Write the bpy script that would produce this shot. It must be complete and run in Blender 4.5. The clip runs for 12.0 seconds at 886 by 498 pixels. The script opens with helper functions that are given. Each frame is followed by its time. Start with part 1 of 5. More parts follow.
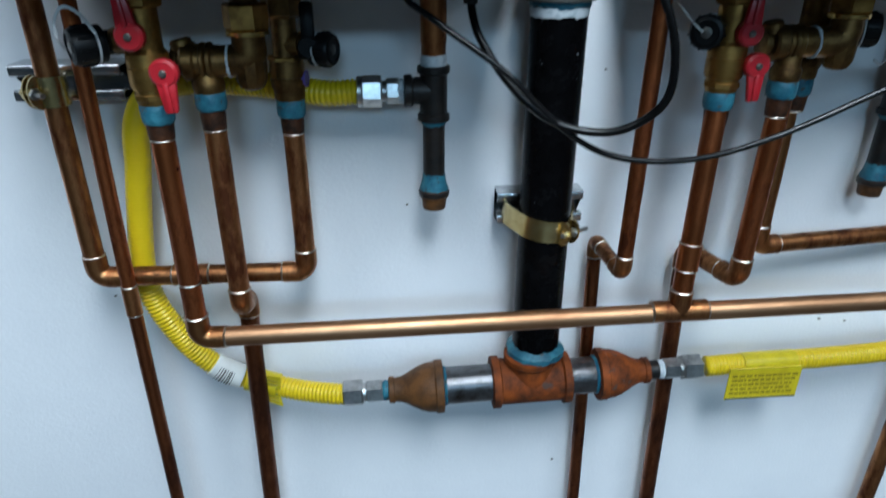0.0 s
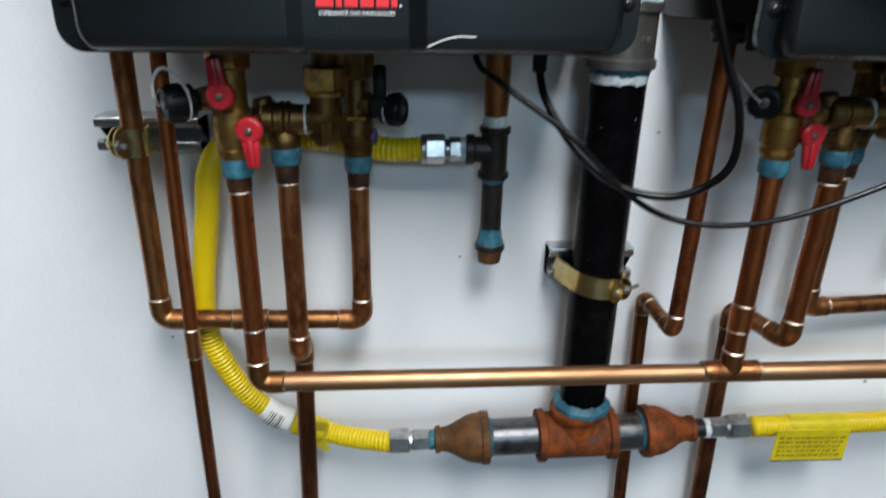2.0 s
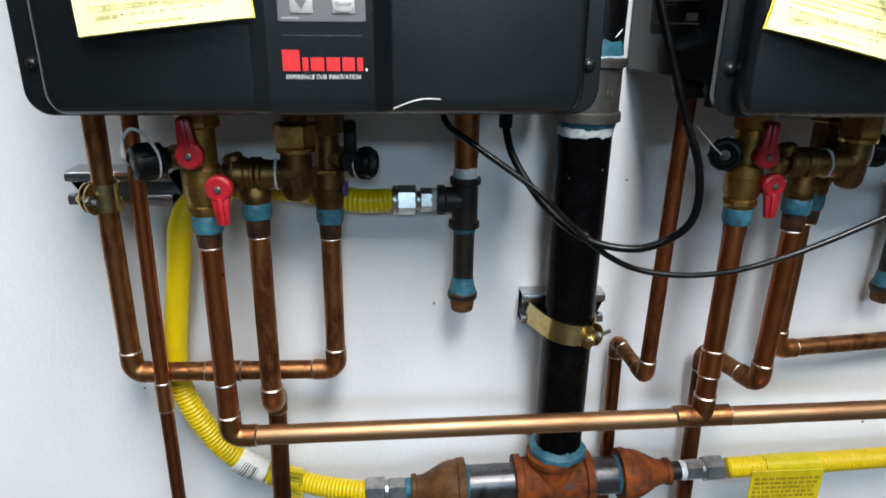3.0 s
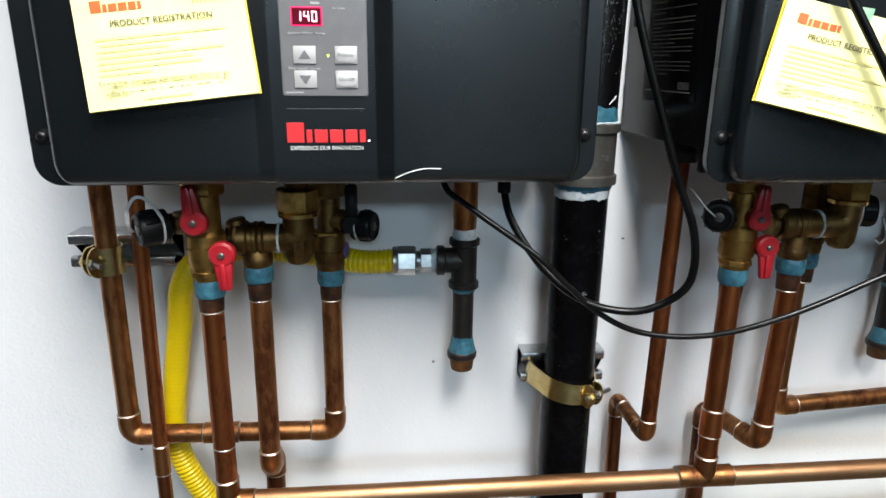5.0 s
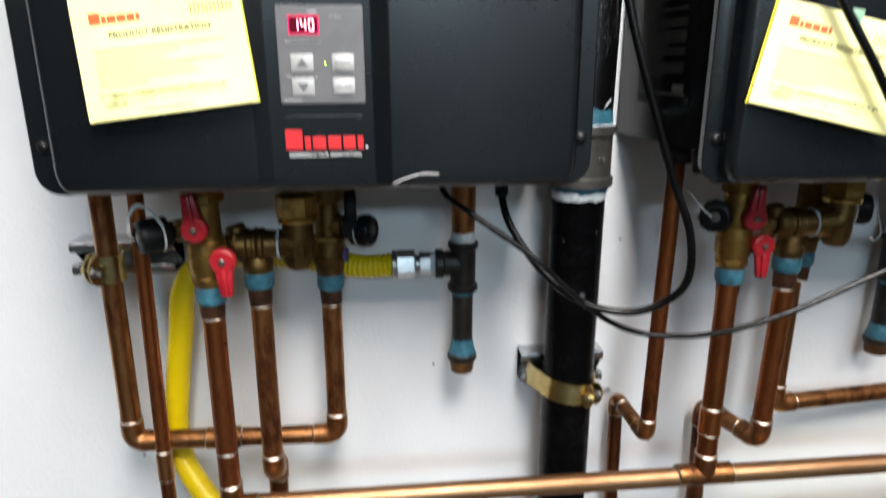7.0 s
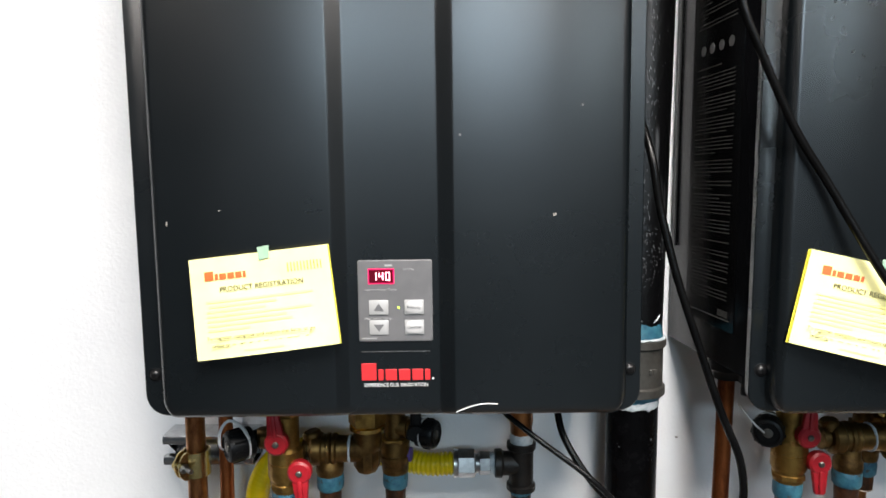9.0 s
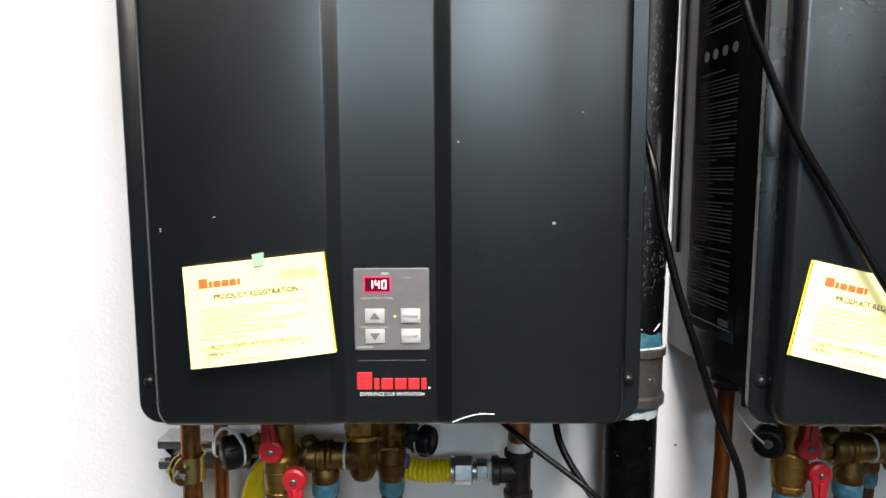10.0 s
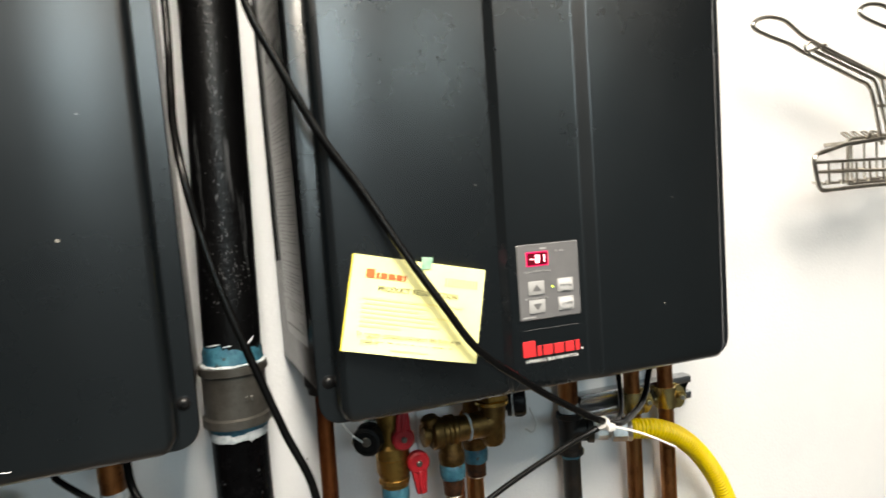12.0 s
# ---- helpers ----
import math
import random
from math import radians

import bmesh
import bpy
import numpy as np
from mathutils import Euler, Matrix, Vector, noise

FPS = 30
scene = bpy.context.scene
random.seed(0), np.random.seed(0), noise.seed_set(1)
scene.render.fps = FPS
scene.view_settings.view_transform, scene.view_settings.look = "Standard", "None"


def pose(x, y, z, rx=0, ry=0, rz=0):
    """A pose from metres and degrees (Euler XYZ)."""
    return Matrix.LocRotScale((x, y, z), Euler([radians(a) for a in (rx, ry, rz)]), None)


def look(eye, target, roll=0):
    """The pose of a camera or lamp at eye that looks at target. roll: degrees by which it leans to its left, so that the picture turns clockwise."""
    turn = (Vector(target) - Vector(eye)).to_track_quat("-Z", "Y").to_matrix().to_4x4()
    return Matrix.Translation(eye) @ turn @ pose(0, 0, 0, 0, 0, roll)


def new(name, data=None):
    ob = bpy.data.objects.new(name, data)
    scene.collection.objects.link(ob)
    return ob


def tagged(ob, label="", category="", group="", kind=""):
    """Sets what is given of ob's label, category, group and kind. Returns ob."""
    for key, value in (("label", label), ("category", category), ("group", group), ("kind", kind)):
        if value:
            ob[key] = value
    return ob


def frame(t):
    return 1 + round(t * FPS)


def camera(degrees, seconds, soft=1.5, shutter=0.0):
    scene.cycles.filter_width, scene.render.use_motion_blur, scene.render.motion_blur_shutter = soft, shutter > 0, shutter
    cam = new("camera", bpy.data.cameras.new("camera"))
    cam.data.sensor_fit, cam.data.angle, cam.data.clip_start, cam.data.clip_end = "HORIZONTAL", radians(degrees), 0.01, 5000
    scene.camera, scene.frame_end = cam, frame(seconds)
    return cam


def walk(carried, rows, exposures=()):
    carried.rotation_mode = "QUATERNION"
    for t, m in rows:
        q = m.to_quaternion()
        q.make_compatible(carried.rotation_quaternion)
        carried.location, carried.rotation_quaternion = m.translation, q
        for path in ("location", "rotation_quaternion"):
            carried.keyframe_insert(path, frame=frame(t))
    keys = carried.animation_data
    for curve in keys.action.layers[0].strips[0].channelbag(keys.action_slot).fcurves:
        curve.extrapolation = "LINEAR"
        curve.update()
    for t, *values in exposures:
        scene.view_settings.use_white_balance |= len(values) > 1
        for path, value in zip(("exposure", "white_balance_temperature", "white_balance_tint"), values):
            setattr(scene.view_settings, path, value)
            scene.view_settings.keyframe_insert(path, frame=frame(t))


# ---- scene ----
cam = camera(68.2, 12.0, shutter=1.0)
PATH = [
    (0, (0.09, -0.808, 1.347), (0.245, 0.988, 0.482), 0.1),
    (0.5, (0.065, -0.805, 1.34), (0.241, 0.967, 0.429), 0.2),
    (1, (0.048, -0.813, 1.339), (0.132, 0.972, 0.44), -0.6),
    (1.5, (0.041, -0.816, 1.348), (0.123, 1.01, 0.537), 0.7),
    (2, (0.043, -0.817, 1.366), (0.153, 1.034, 0.617), 1.2),
    (2.5, (0.047, -0.819, 1.382), (0.224, 1.052, 0.697), 1.9),
    (3, (0.057, -0.814, 1.392), (0.214, 1.063, 0.721), 1.0),
    (3.5, (0.057, -0.813, 1.402), (0.224, 1.079, 0.775), 1.4),
    (5.5, (0.046, -0.815, 1.414), (0.212, 1.102, 0.869), 0.6),
    (6, (0.034, -0.815, 1.409), (0.14, 1.092, 0.816), 0.7),
    (6.5, (0.041, -0.815, 1.41), (0.208, 1.084, 0.807), 0.8),
    (7, (0.052, -0.819, 1.418), (0.227, 1.097, 0.872), 0.1),
    (7.5, (0.05, -0.83, 1.46), (0.148, 1.128, 1.065), -1.0),
    (9.5, (0.05, -0.862, 1.542), (0.036, 1.127, 1.335), -0.1),
    (10, (0.054, -0.85, 1.547), (0.043, 1.137, 1.323), 0.1),
    (10.5, (0.072, -0.835, 1.557), (0.162, 1.146, 1.293), 0.7),
    (10.8, (0.108, -0.831, 1.554), (0.444, 1.122, 1.29), 0.3),
    (11, (0.145, -0.819, 1.558), (0.604, 1.104, 1.255), -0.5),
    (11.2, (0.172, -0.829, 1.54), (0.805, 1.053, 1.303), -0.9),
    (11.5, (0.23, -0.844, 1.527), (0.856, 1.046, 1.342), -2.6),
    (12, (0.271, -0.848, 1.521), (0.91, 1.039, 1.348), -4.1),
]
walk(cam, [(t, look(eye, target, roll)) for t, eye, target, roll in PATH], exposures=[(0.0, 1.06, 5550, 2), (0.5, 1.06, 5850, 4), (1.0, 1.06, 6450, 6), (1.5, 1.06, 6450, 7), (2.5, 1.34, 6550, 9), (3.5, 1.36, 6700, 10), (5.5, 1.54, 6900, 11), (6.5, 1.47, 7000, 12), (7.5, 1.5, 7000, 12), (9.5, 1.6, 7200, 13), (10.5, 1.72, 7450, 13), (11.0, 2.75, 7500, 12), (11.2, 2.5, 7500, 12), (11.5, 1.98, 7650, 11), (12.0, 1.54, 8000, 10)])

# ---- light ----
world = bpy.data.worlds.new("world")
world.use_nodes = True
scene.world = world
world.node_tree.nodes["Background"].inputs[0].default_value = (0.6, 0.66, 0.75, 1)
world.node_tree.nodes["Background"].inputs[1].default_value = 0.05


def area_lamp(name, x, y, z, sx, sy, watts, colour):
    data = bpy.data.lights.new(name, "AREA")
    data.shape, data.size, data.size_y, data.energy, data.color = "RECTANGLE", sx, sy, watts, colour
    ob = new(name, data)
    ob.matrix_world = pose(x, y, z)
    return tagged(ob, "unseen area lamp at ceiling height", "ceiling light")


WALL = -0.046
CEIL = 2.75
# unseen key lamp over the gap between the heaters
area_lamp("unseen_lamp", 0.30, -1.42, CEIL - 0.02, 0.50, 1.22, 34, (0.98, 0.985, 1.0))
# two side lamps added to brighten the wall left and right
area_lamp("unseen_lamp", -1.10, -1.55, CEIL - 0.02, 0.50, 1.20, 8, (0.98, 0.985, 1.0))
area_lamp("unseen_lamp", 1.60, -1.55, CEIL - 0.02, 0.50, 1.20, 13, (0.98, 0.985, 1.0))
# two far lamps added for the covers' sheen, tinted blue like daylight
area_lamp("unseen_lamp", 0.16, -4.7, CEIL - 0.02, 0.90, 1.00, 48, (0.55, 0.79, 1.0))
area_lamp("unseen_lamp", 2.10, -4.7, CEIL - 0.02, 1.20, 0.60, 22, (0.58, 0.82, 1.0))


# ---- materials ----
def material(name, colour, second=None, rough=0.5, metal=0.0, scale=30.0, low=0.4, high=0.65, bump=0.0, bump_scale=200.0,
             rough2=None, coat=0.0, stretch=(1, 1, 1), spec=0.5, speck=None, speck_scale=90.0, speck_at=0.68, per_object=0.0):
    m = bpy.data.materials.new(name)
    m.use_nodes = True
    nt = m.node_tree
    b = nt.nodes["Principled BSDF"]
    b.inputs["Roughness"].default_value, b.inputs["Metallic"].default_value = rough, metal
    b.inputs["Coat Weight"].default_value, b.inputs["Specular IOR Level"].default_value = coat, spec
    b.inputs["Base Color"].default_value = (*colour, 1)
    geo = nt.nodes.new("ShaderNodeNewGeometry")
    mapping = nt.nodes.new("ShaderNodeMapping")
    mapping.inputs["Scale"].default_value = stretch
    nt.links.new(geo.outputs["Position"], mapping.inputs["Vector"])
    out = None
    if second:
        n = nt.nodes.new("ShaderNodeTexNoise")
        n.inputs["Scale"].default_value, n.inputs["Detail"].default_value, n.inputs["Roughness"].default_value = scale, 6, 0.65
        nt.links.new(mapping.outputs[0], n.inputs["Vector"])
        r = nt.nodes.new("ShaderNodeMapRange")
        r.inputs[1].default_value, r.inputs[2].default_value = low, high
        nt.links.new(n.outputs[0], r.inputs[0])
        mix = nt.nodes.new("ShaderNodeMix")
        mix.data_type = "RGBA"
        mix.inputs[6].default_value, mix.inputs[7].default_value = (*colour, 1), (*second, 1)
        nt.links.new(r.outputs[0], mix.inputs[0])
        out = mix.outputs[2]
        if rough2 is not None:
            rr = nt.nodes.new("ShaderNodeMapRange")
            rr.inputs[3].default_value, rr.inputs[4].default_value = rough, rough2
            nt.links.new(r.outputs[0], rr.inputs[0])
            nt.links.new(rr.outputs[0], b.inputs["Roughness"])
    if speck:
        n = nt.nodes.new("ShaderNodeTexNoise")
        n.inputs["Scale"].default_value, n.inputs["Detail"].default_value = speck_scale, 3
        nt.links.new(geo.outputs["Position"], n.inputs["Vector"])
        r = nt.nodes.new("ShaderNodeMapRange")
        r.inputs[1].default_value, r.inputs[2].default_value = speck_at, speck_at + 0.06
        nt.links.new(n.outputs[0], r.inputs[0])
        mix = nt.nodes.new("ShaderNodeMix")
        mix.data_type = "RGBA"
        mix.inputs[6].default_value, mix.inputs[7].default_value = (*colour, 1), (*speck, 1)
        if out:
            nt.links.new(out, mix.inputs[6])
        nt.links.new(r.outputs[0], mix.inputs[0])
        out = mix.outputs[2]
    if per_object:
        info = nt.nodes.new("ShaderNodeObjectInfo")
        r = nt.nodes.new("ShaderNodeMapRange")
        r.inputs[3].default_value, r.inputs[4].default_value = 1 - per_object, 1 + per_object
        nt.links.new(info.outputs["Random"], r.inputs[0])
        hsv = nt.nodes.new("ShaderNodeHueSaturation")
        nt.links.new(r.outputs[0], hsv.inputs["Value"])
        if out:
            nt.links.new(out, hsv.inputs["Color"])
        else:
            hsv.inputs["Color"].default_value = (*colour, 1)
        out = hsv.outputs[0]
    if out:
        nt.links.new(out, b.inputs["Base Color"])
    if bump:
        n = nt.nodes.new("ShaderNodeTexNoise")
        n.inputs["Scale"].default_value, n.inputs["Detail"].default_value = bump_scale, 4
        nt.links.new(geo.outputs["Position"], n.inputs["Vector"])
        bp = nt.nodes.new("ShaderNodeBump")
        bp.inputs["Strength"].default_value, bp.inputs["Distance"].default_value = bump, 0.002
        nt.links.new(n.outputs[0], bp.inputs["Height"])
        nt.links.new(bp.outputs[0], b.inputs["Normal"])
    return m


def glow(name, colour, strength):
    m = bpy.data.materials.new(name)
    m.use_nodes = True
    b = m.node_tree.nodes["Principled BSDF"]
    b.inputs["Base Color"].default_value = (*colour, 1)
    b.inputs["Emission Color"].default_value, b.inputs["Emission Strength"].default_value = (*colour, 1), strength
    return m


WHITE = material("white_wall_panel", (0.78, 0.79, 0.80), (0.72, 0.73, 0.75), 0.38, scale=2.5, bump=0.22, bump_scale=230, speck=(0.45, 0.43, 0.40), speck_scale=38, speck_at=0.80)
# unseen room surfaces, coloured dark to hold down bounce light and reflections
PLAIN = material("dark_unseen_wall", (0.06, 0.06, 0.06), (0.05, 0.05, 0.05), 0.7, scale=3)
TILE = material("dimmed_unseen_ceiling", (0.20, 0.20, 0.195), (0.18, 0.18, 0.175), 0.9, scale=6)
FLOOR = material("dark_unseen_floor", (0.05, 0.047, 0.044), (0.036, 0.034, 0.032), 0.6, scale=12, bump=0.2, bump_scale=80)
COPPER = material("aged_copper", (0.46, 0.205, 0.078), (0.10, 0.034, 0.015), 0.29, 1.0, 34, 0.40, 0.64, 0.08, 300, 0.58, stretch=(1, 1, 0.32), speck=(0.07, 0.028, 0.016), speck_scale=70, speck_at=0.69, per_object=0.22)
COPPER_RED = material("reddened_copper", (0.48, 0.150, 0.050), (0.10, 0.031, 0.014), 0.30, 1.0, 30, 0.40, 0.62, 0.08, 300, 0.6, stretch=(1, 1, 0.3), speck=(0.07, 0.022, 0.013), speck_scale=65, speck_at=0.69, per_object=0.2)
COPPER_BROWN = material("browned_copper", (0.27, 0.092, 0.036), (0.075, 0.027, 0.014), 0.32, 1.0, 30, 0.38, 0.62, 0.08, 300, 0.6, stretch=(1, 1, 0.3), speck=(0.05, 0.018, 0.012), speck_scale=65, speck_at=0.66, per_object=0.12)
COPPER_BRIGHT = material("bright_copper", (0.45, 0.255, 0.135), (0.22, 0.108, 0.052), 0.40, 1.0, 16, 0.42, 0.72, 0.06, 300, 0.5, stretch=(0.3, 1, 1), speck=(0.28, 0.13, 0.05), speck_scale=30, speck_at=0.66, per_object=0.06)
SOLDER = material("solder", (0.62, 0.57, 0.50), (0.36, 0.28, 0.20), 0.32, 1.0, 120, bump=0.3, bump_scale=500)
BRASS = material("dull_brass", (0.48, 0.285, 0.080), (0.15, 0.080, 0.024), 0.36, 1.0, 40, 0.4, 0.68, 0.1, 300, 0.5, per_object=0.1)
BRASS_DARK = material("tarnished_brass", (0.25, 0.145, 0.050), (0.06, 0.032, 0.014), 0.38, 1.0, 35, 0.38, 0.66, 0.1, 300, 0.55, per_object=0.1)
BRASS_BRIGHT = material("bright_brass", (0.78, 0.52, 0.17), (0.44, 0.27, 0.08), 0.26, 1.0, 60, 0.45, 0.75)
ZINC_YELLOW = material("yellow_zinc", (0.72, 0.57, 0.27), (0.46, 0.33, 0.12), 0.27, 1.0, 40, 0.4, 0.65, per_object=0.06)
GALV = material("galvanised_steel", (0.62, 0.63, 0.64), (0.42, 0.43, 0.44), 0.25, 1.0, 60, 0.35, 0.65, 0.1, 300)
NICKEL = material("plated_nut", (0.58, 0.58, 0.57), (0.30, 0.30, 0.295), 0.34, 1.0, 40)
BLACK_PIPE = material("black_lacquered_pipe", (0.0015, 0.0015, 0.0017), (0.003, 0.003, 0.0035), 0.22, 0.0, 40, 0.4, 0.7, 0.15, 220, 0.32, spec=0.06, speck=(0.16, 0.17, 0.18), speck_scale=75, speck_at=0.71)
BLACK_SMEAR = material("scuffed_black_pipe", (0.0015, 0.0015, 0.0017), (0.16, 0.17, 0.18), 0.34, 0.0, 42, 0.58, 0.95, 0.35, 160, 0.5, stretch=(1, 1, 0.10), spec=0.28, speck=(0.16, 0.17, 0.18), speck_scale=270, speck_at=0.72)
IRON = material("dark_iron", (0.011, 0.0105, 0.010), (0.028, 0.021, 0.017), 0.42, 0.35, 50, 0.4, 0.7, 0.3, 260)
IRON_GREY = material("grey_iron", (0.145, 0.138, 0.125), (0.085, 0.078, 0.068), 0.38, 0.7, 40, 0.4, 0.7, 0.2, 260)
RUST = material("rusty_iron", (0.235, 0.056, 0.010), (0.050, 0.017, 0.008), 0.6, 0.0, 38, 0.36, 0.64, 0.4, 240, 0.7, spec=0.15, speck=(0.07, 0.04, 0.03), speck_scale=60, speck_at=0.64)
RUST_BROWN = material("brown_rusty_iron", (0.130, 0.055, 0.016), (0.034, 0.018, 0.009), 0.5, 0.1, 34, 0.36, 0.64, 0.4, 240, 0.65, spec=0.25, per_object=0.1)
STEEL_NIPPLE = material("steel_nipple", (0.12, 0.12, 0.125), (0.035, 0.027, 0.022), 0.32, 0.9, 40, 0.45, 0.7, 0.2, 240)
BLUE = material("blue_thread_sealant", (0.012, 0.080, 0.125), (0.05, 0.195, 0.25), 0.5, 0, 70, 0.4, 0.72, 0.4, 220, speck=(0.04, 0.05, 0.05), speck_scale=120, speck_at=0.62)
TAPE_WHITE = material("white_thread_tape", (0.56, 0.60, 0.62), (0.24, 0.31, 0.35), 0.45, 0, 110, 0.45, 0.7, 0.5, 220)
YELLOW = material("yellow_plastic_coat", (0.68, 0.49, 0.004), (0.58, 0.41, 0.004), 0.33, 0, 14, 0.4, 0.7, per_object=0.03)
YELLOW_TAG = material("yellow_tag_film", (0.56, 0.45, 0.006), (0.46, 0.36, 0.006), 0.35, 0, 60)
RED = material("red_plastic", (0.36, 0.010, 0.018), (0.26, 0.007, 0.012), 0.38, 0, 60)
SCREW_BLACK = material("blackened_screw", (0.006, 0.006, 0.0065), (0.012, 0.012, 0.0125), 0.32, 0.3, 80)
BLACK_PLASTIC = material("black_plastic", (0.003, 0.003, 0.0033), (0.006, 0.006, 0.0065), 0.42, 0, 60, spec=0.2)
CABLE = material("black_cable_sheath", (0.0014, 0.0014, 0.0015), (0.003, 0.003, 0.003), 0.27, 0, 40, spec=0.22)
GREY_CABLE = material("dark_grey_cable_sheath", (0.003, 0.003, 0.0033), (0.006, 0.006, 0.006), 0.25, 0, 40, spec=0.3)
COVER = material("charcoal_powder_coat", (0.0016, 0.0030, 0.0040), (0.0024, 0.0038, 0.0048), 0.26, 0.0, 3, 0.35, 0.7, 0.04, 900, 0.30, spec=0.95)
BODY = material("charcoal_case_paint", (0.0035, 0.0038, 0.0045), (0.005, 0.0053, 0.006), 0.22, 0.0, 5, spec=0.06)
LABEL_BLACK = material("black_label_film", (0.0012, 0.0012, 0.0014), (0.002, 0.002, 0.0022), 0.18, spec=0.2)
PRINT_GREY = material("grey_print", (0.09, 0.09, 0.09), (0.06, 0.06, 0.06), 0.5, scale=80)
PRINT_DIM = material("dim_grey_print", (0.07, 0.07, 0.068), (0.035, 0.035, 0.034), 0.2, scale=300, spec=0.2)
PRINT_WHITE = material("white_print", (0.75, 0.75, 0.75), (0.68, 0.68, 0.68), 0.5, scale=80)
PRINT_RED = material("red_print", (0.62, 0.03, 0.035), (0.55, 0.025, 0.03), 0.4, scale=80)
PRINT_ORANGE = material("orange_print", (0.62, 0.14, 0.03), (0.55, 0.11, 0.03), 0.5, scale=80)
PRINT_BLACK = material("black_print", (0.07, 0.065, 0.05), (0.10, 0.09, 0.07), 0.5, scale=80)
PRINT_FAINT = material("faint_ochre_print", (0.90, 0.835, 0.34), (0.88, 0.805, 0.30), 0.6, scale=80)
PRINT_OCHRE = material("dark_ochre_print", (0.20, 0.155, 0.006), (0.30, 0.235, 0.008), 0.5, scale=80)
PRINT_TAN = material("tan_print", (0.42, 0.33, 0.07), (0.50, 0.40, 0.10), 0.5, scale=80)
CARD = material("pale_yellow_card", (0.93, 0.89, 0.44), (0.91, 0.865, 0.37), 0.6, 0, 18)
CARD_EDGE = material("bright_yellow_card", (0.80, 0.70, 0.06), (0.76, 0.66, 0.05), 0.6, 0, 18)
TAPE_GREEN = material("green_masking_tape", (0.30, 0.46, 0.33), (0.17, 0.36, 0.24), 0.3, 0, 60)
FACIA = material("grey_control_facia", (0.16, 0.16, 0.165), (0.14, 0.14, 0.145), 0.4, 0.2, 40)
BUTTON = material("silver_button", (0.43, 0.43, 0.43), (0.37, 0.37, 0.37), 0.4, 0.2, 60)
SCREEN = material("dark_red_window", (0.10, 0.004, 0.012), (0.08, 0.003, 0.01), 0.15)
DIGIT = glow("lit_digit", (1.0, 0.40, 0.50), 3.0)
SCREEN_GLOW = glow("lit_window_rim", (0.75, 0.0, 0.09), 0.35)
LED = glow("green_led", (0.5, 0.9, 0.05), 1.5)
PALE = material("clear_tie", (0.62, 0.62, 0.61), (0.5, 0.5, 0.49), 0.3)
PURPLE = material("purple_primer", (0.10, 0.06, 0.25), (0.14, 0.08, 0.3), 0.5)
PAPER = material("white_sticker", (0.78, 0.77, 0.72), (0.70, 0.69, 0.64), 0.5, 0, 50)
KEYCAP = material("grey_key_cap", (0.52, 0.52, 0.52), (0.45, 0.45, 0.45), 0.35, 0.1, 60)
TARNISH = material("brown_black_tarnish", (0.045, 0.026, 0.018), (0.14, 0.055, 0.026), 0.5, 0.8, 60, 0.42, 0.66, 0.2, 260)
PRINT_PALE = material("worn_dark_print", (0.09, 0.08, 0.03), (0.15, 0.13, 0.05), 0.5, scale=80)
SCUFF_SHEEN = material("grey_scuff_and_sheen", (0.02, 0.021, 0.022), (0.12, 0.128, 0.135), 0.5, 0, 300, 0.4, 0.62)
STEEL_WIRE = material("chromed_wire", (0.56, 0.52, 0.46), (0.36, 0.32, 0.27), 0.28, 1.0, 50, 0.4, 0.65)
DIRT = material("grey_scuff", (0.22, 0.21, 0.19), (0.17, 0.16, 0.15), 0.7, 0, 80)


# ---- mesh helpers ----
def mesh_of(name, bm, mat, sharp=0.55):
    bmesh.ops.recalc_face_normals(bm, faces=bm.faces)
    for f in bm.faces:
        f.smooth = True
    for e in bm.edges:
        if len(e.link_faces) == 2 and e.calc_face_angle(0) > sharp:
            e.smooth = False
    me = bpy.data.meshes.new(name)
    bm.to_mesh(me)
    bm.free()
    me.materials.append(mat)
    return me


def part(name, bm, mat, parent=None, label="", sharp=0.55):
    ob = new(name, mesh_of(name, bm, mat, sharp))
    if parent is not None:
        ob.parent = parent
        ob.matrix_parent_inverse = Matrix.Identity(4)
    if label:
        ob["label"] = label
    return ob


def empty(name, label, category, group="", kind=""):
    ob = new(name)
    ob.empty_display_size = 0.02
    return tagged(ob, label, category, group, kind)


def box(bm, x0, x1, y0, y1, z0, z1, bevel=0.0, seg=2):
    r = bmesh.ops.create_cube(bm, size=1)
    for v in r["verts"]:
        v.co = Vector(((x0 + x1) / 2 + v.co.x * (x1 - x0), (y0 + y1) / 2 + v.co.y * (y1 - y0), (z0 + z1) / 2 + v.co.z * (z1 - z0)))
    if bevel:
        edges = list({e for v in r["verts"] for e in v.link_edges})
        bmesh.ops.bevel(bm, geom=edges, offset=bevel, segments=seg, affect="EDGES", profile=0.5)
    return bm


def boxed(*a, **k):
    return box(bmesh.new(), *a, **k)


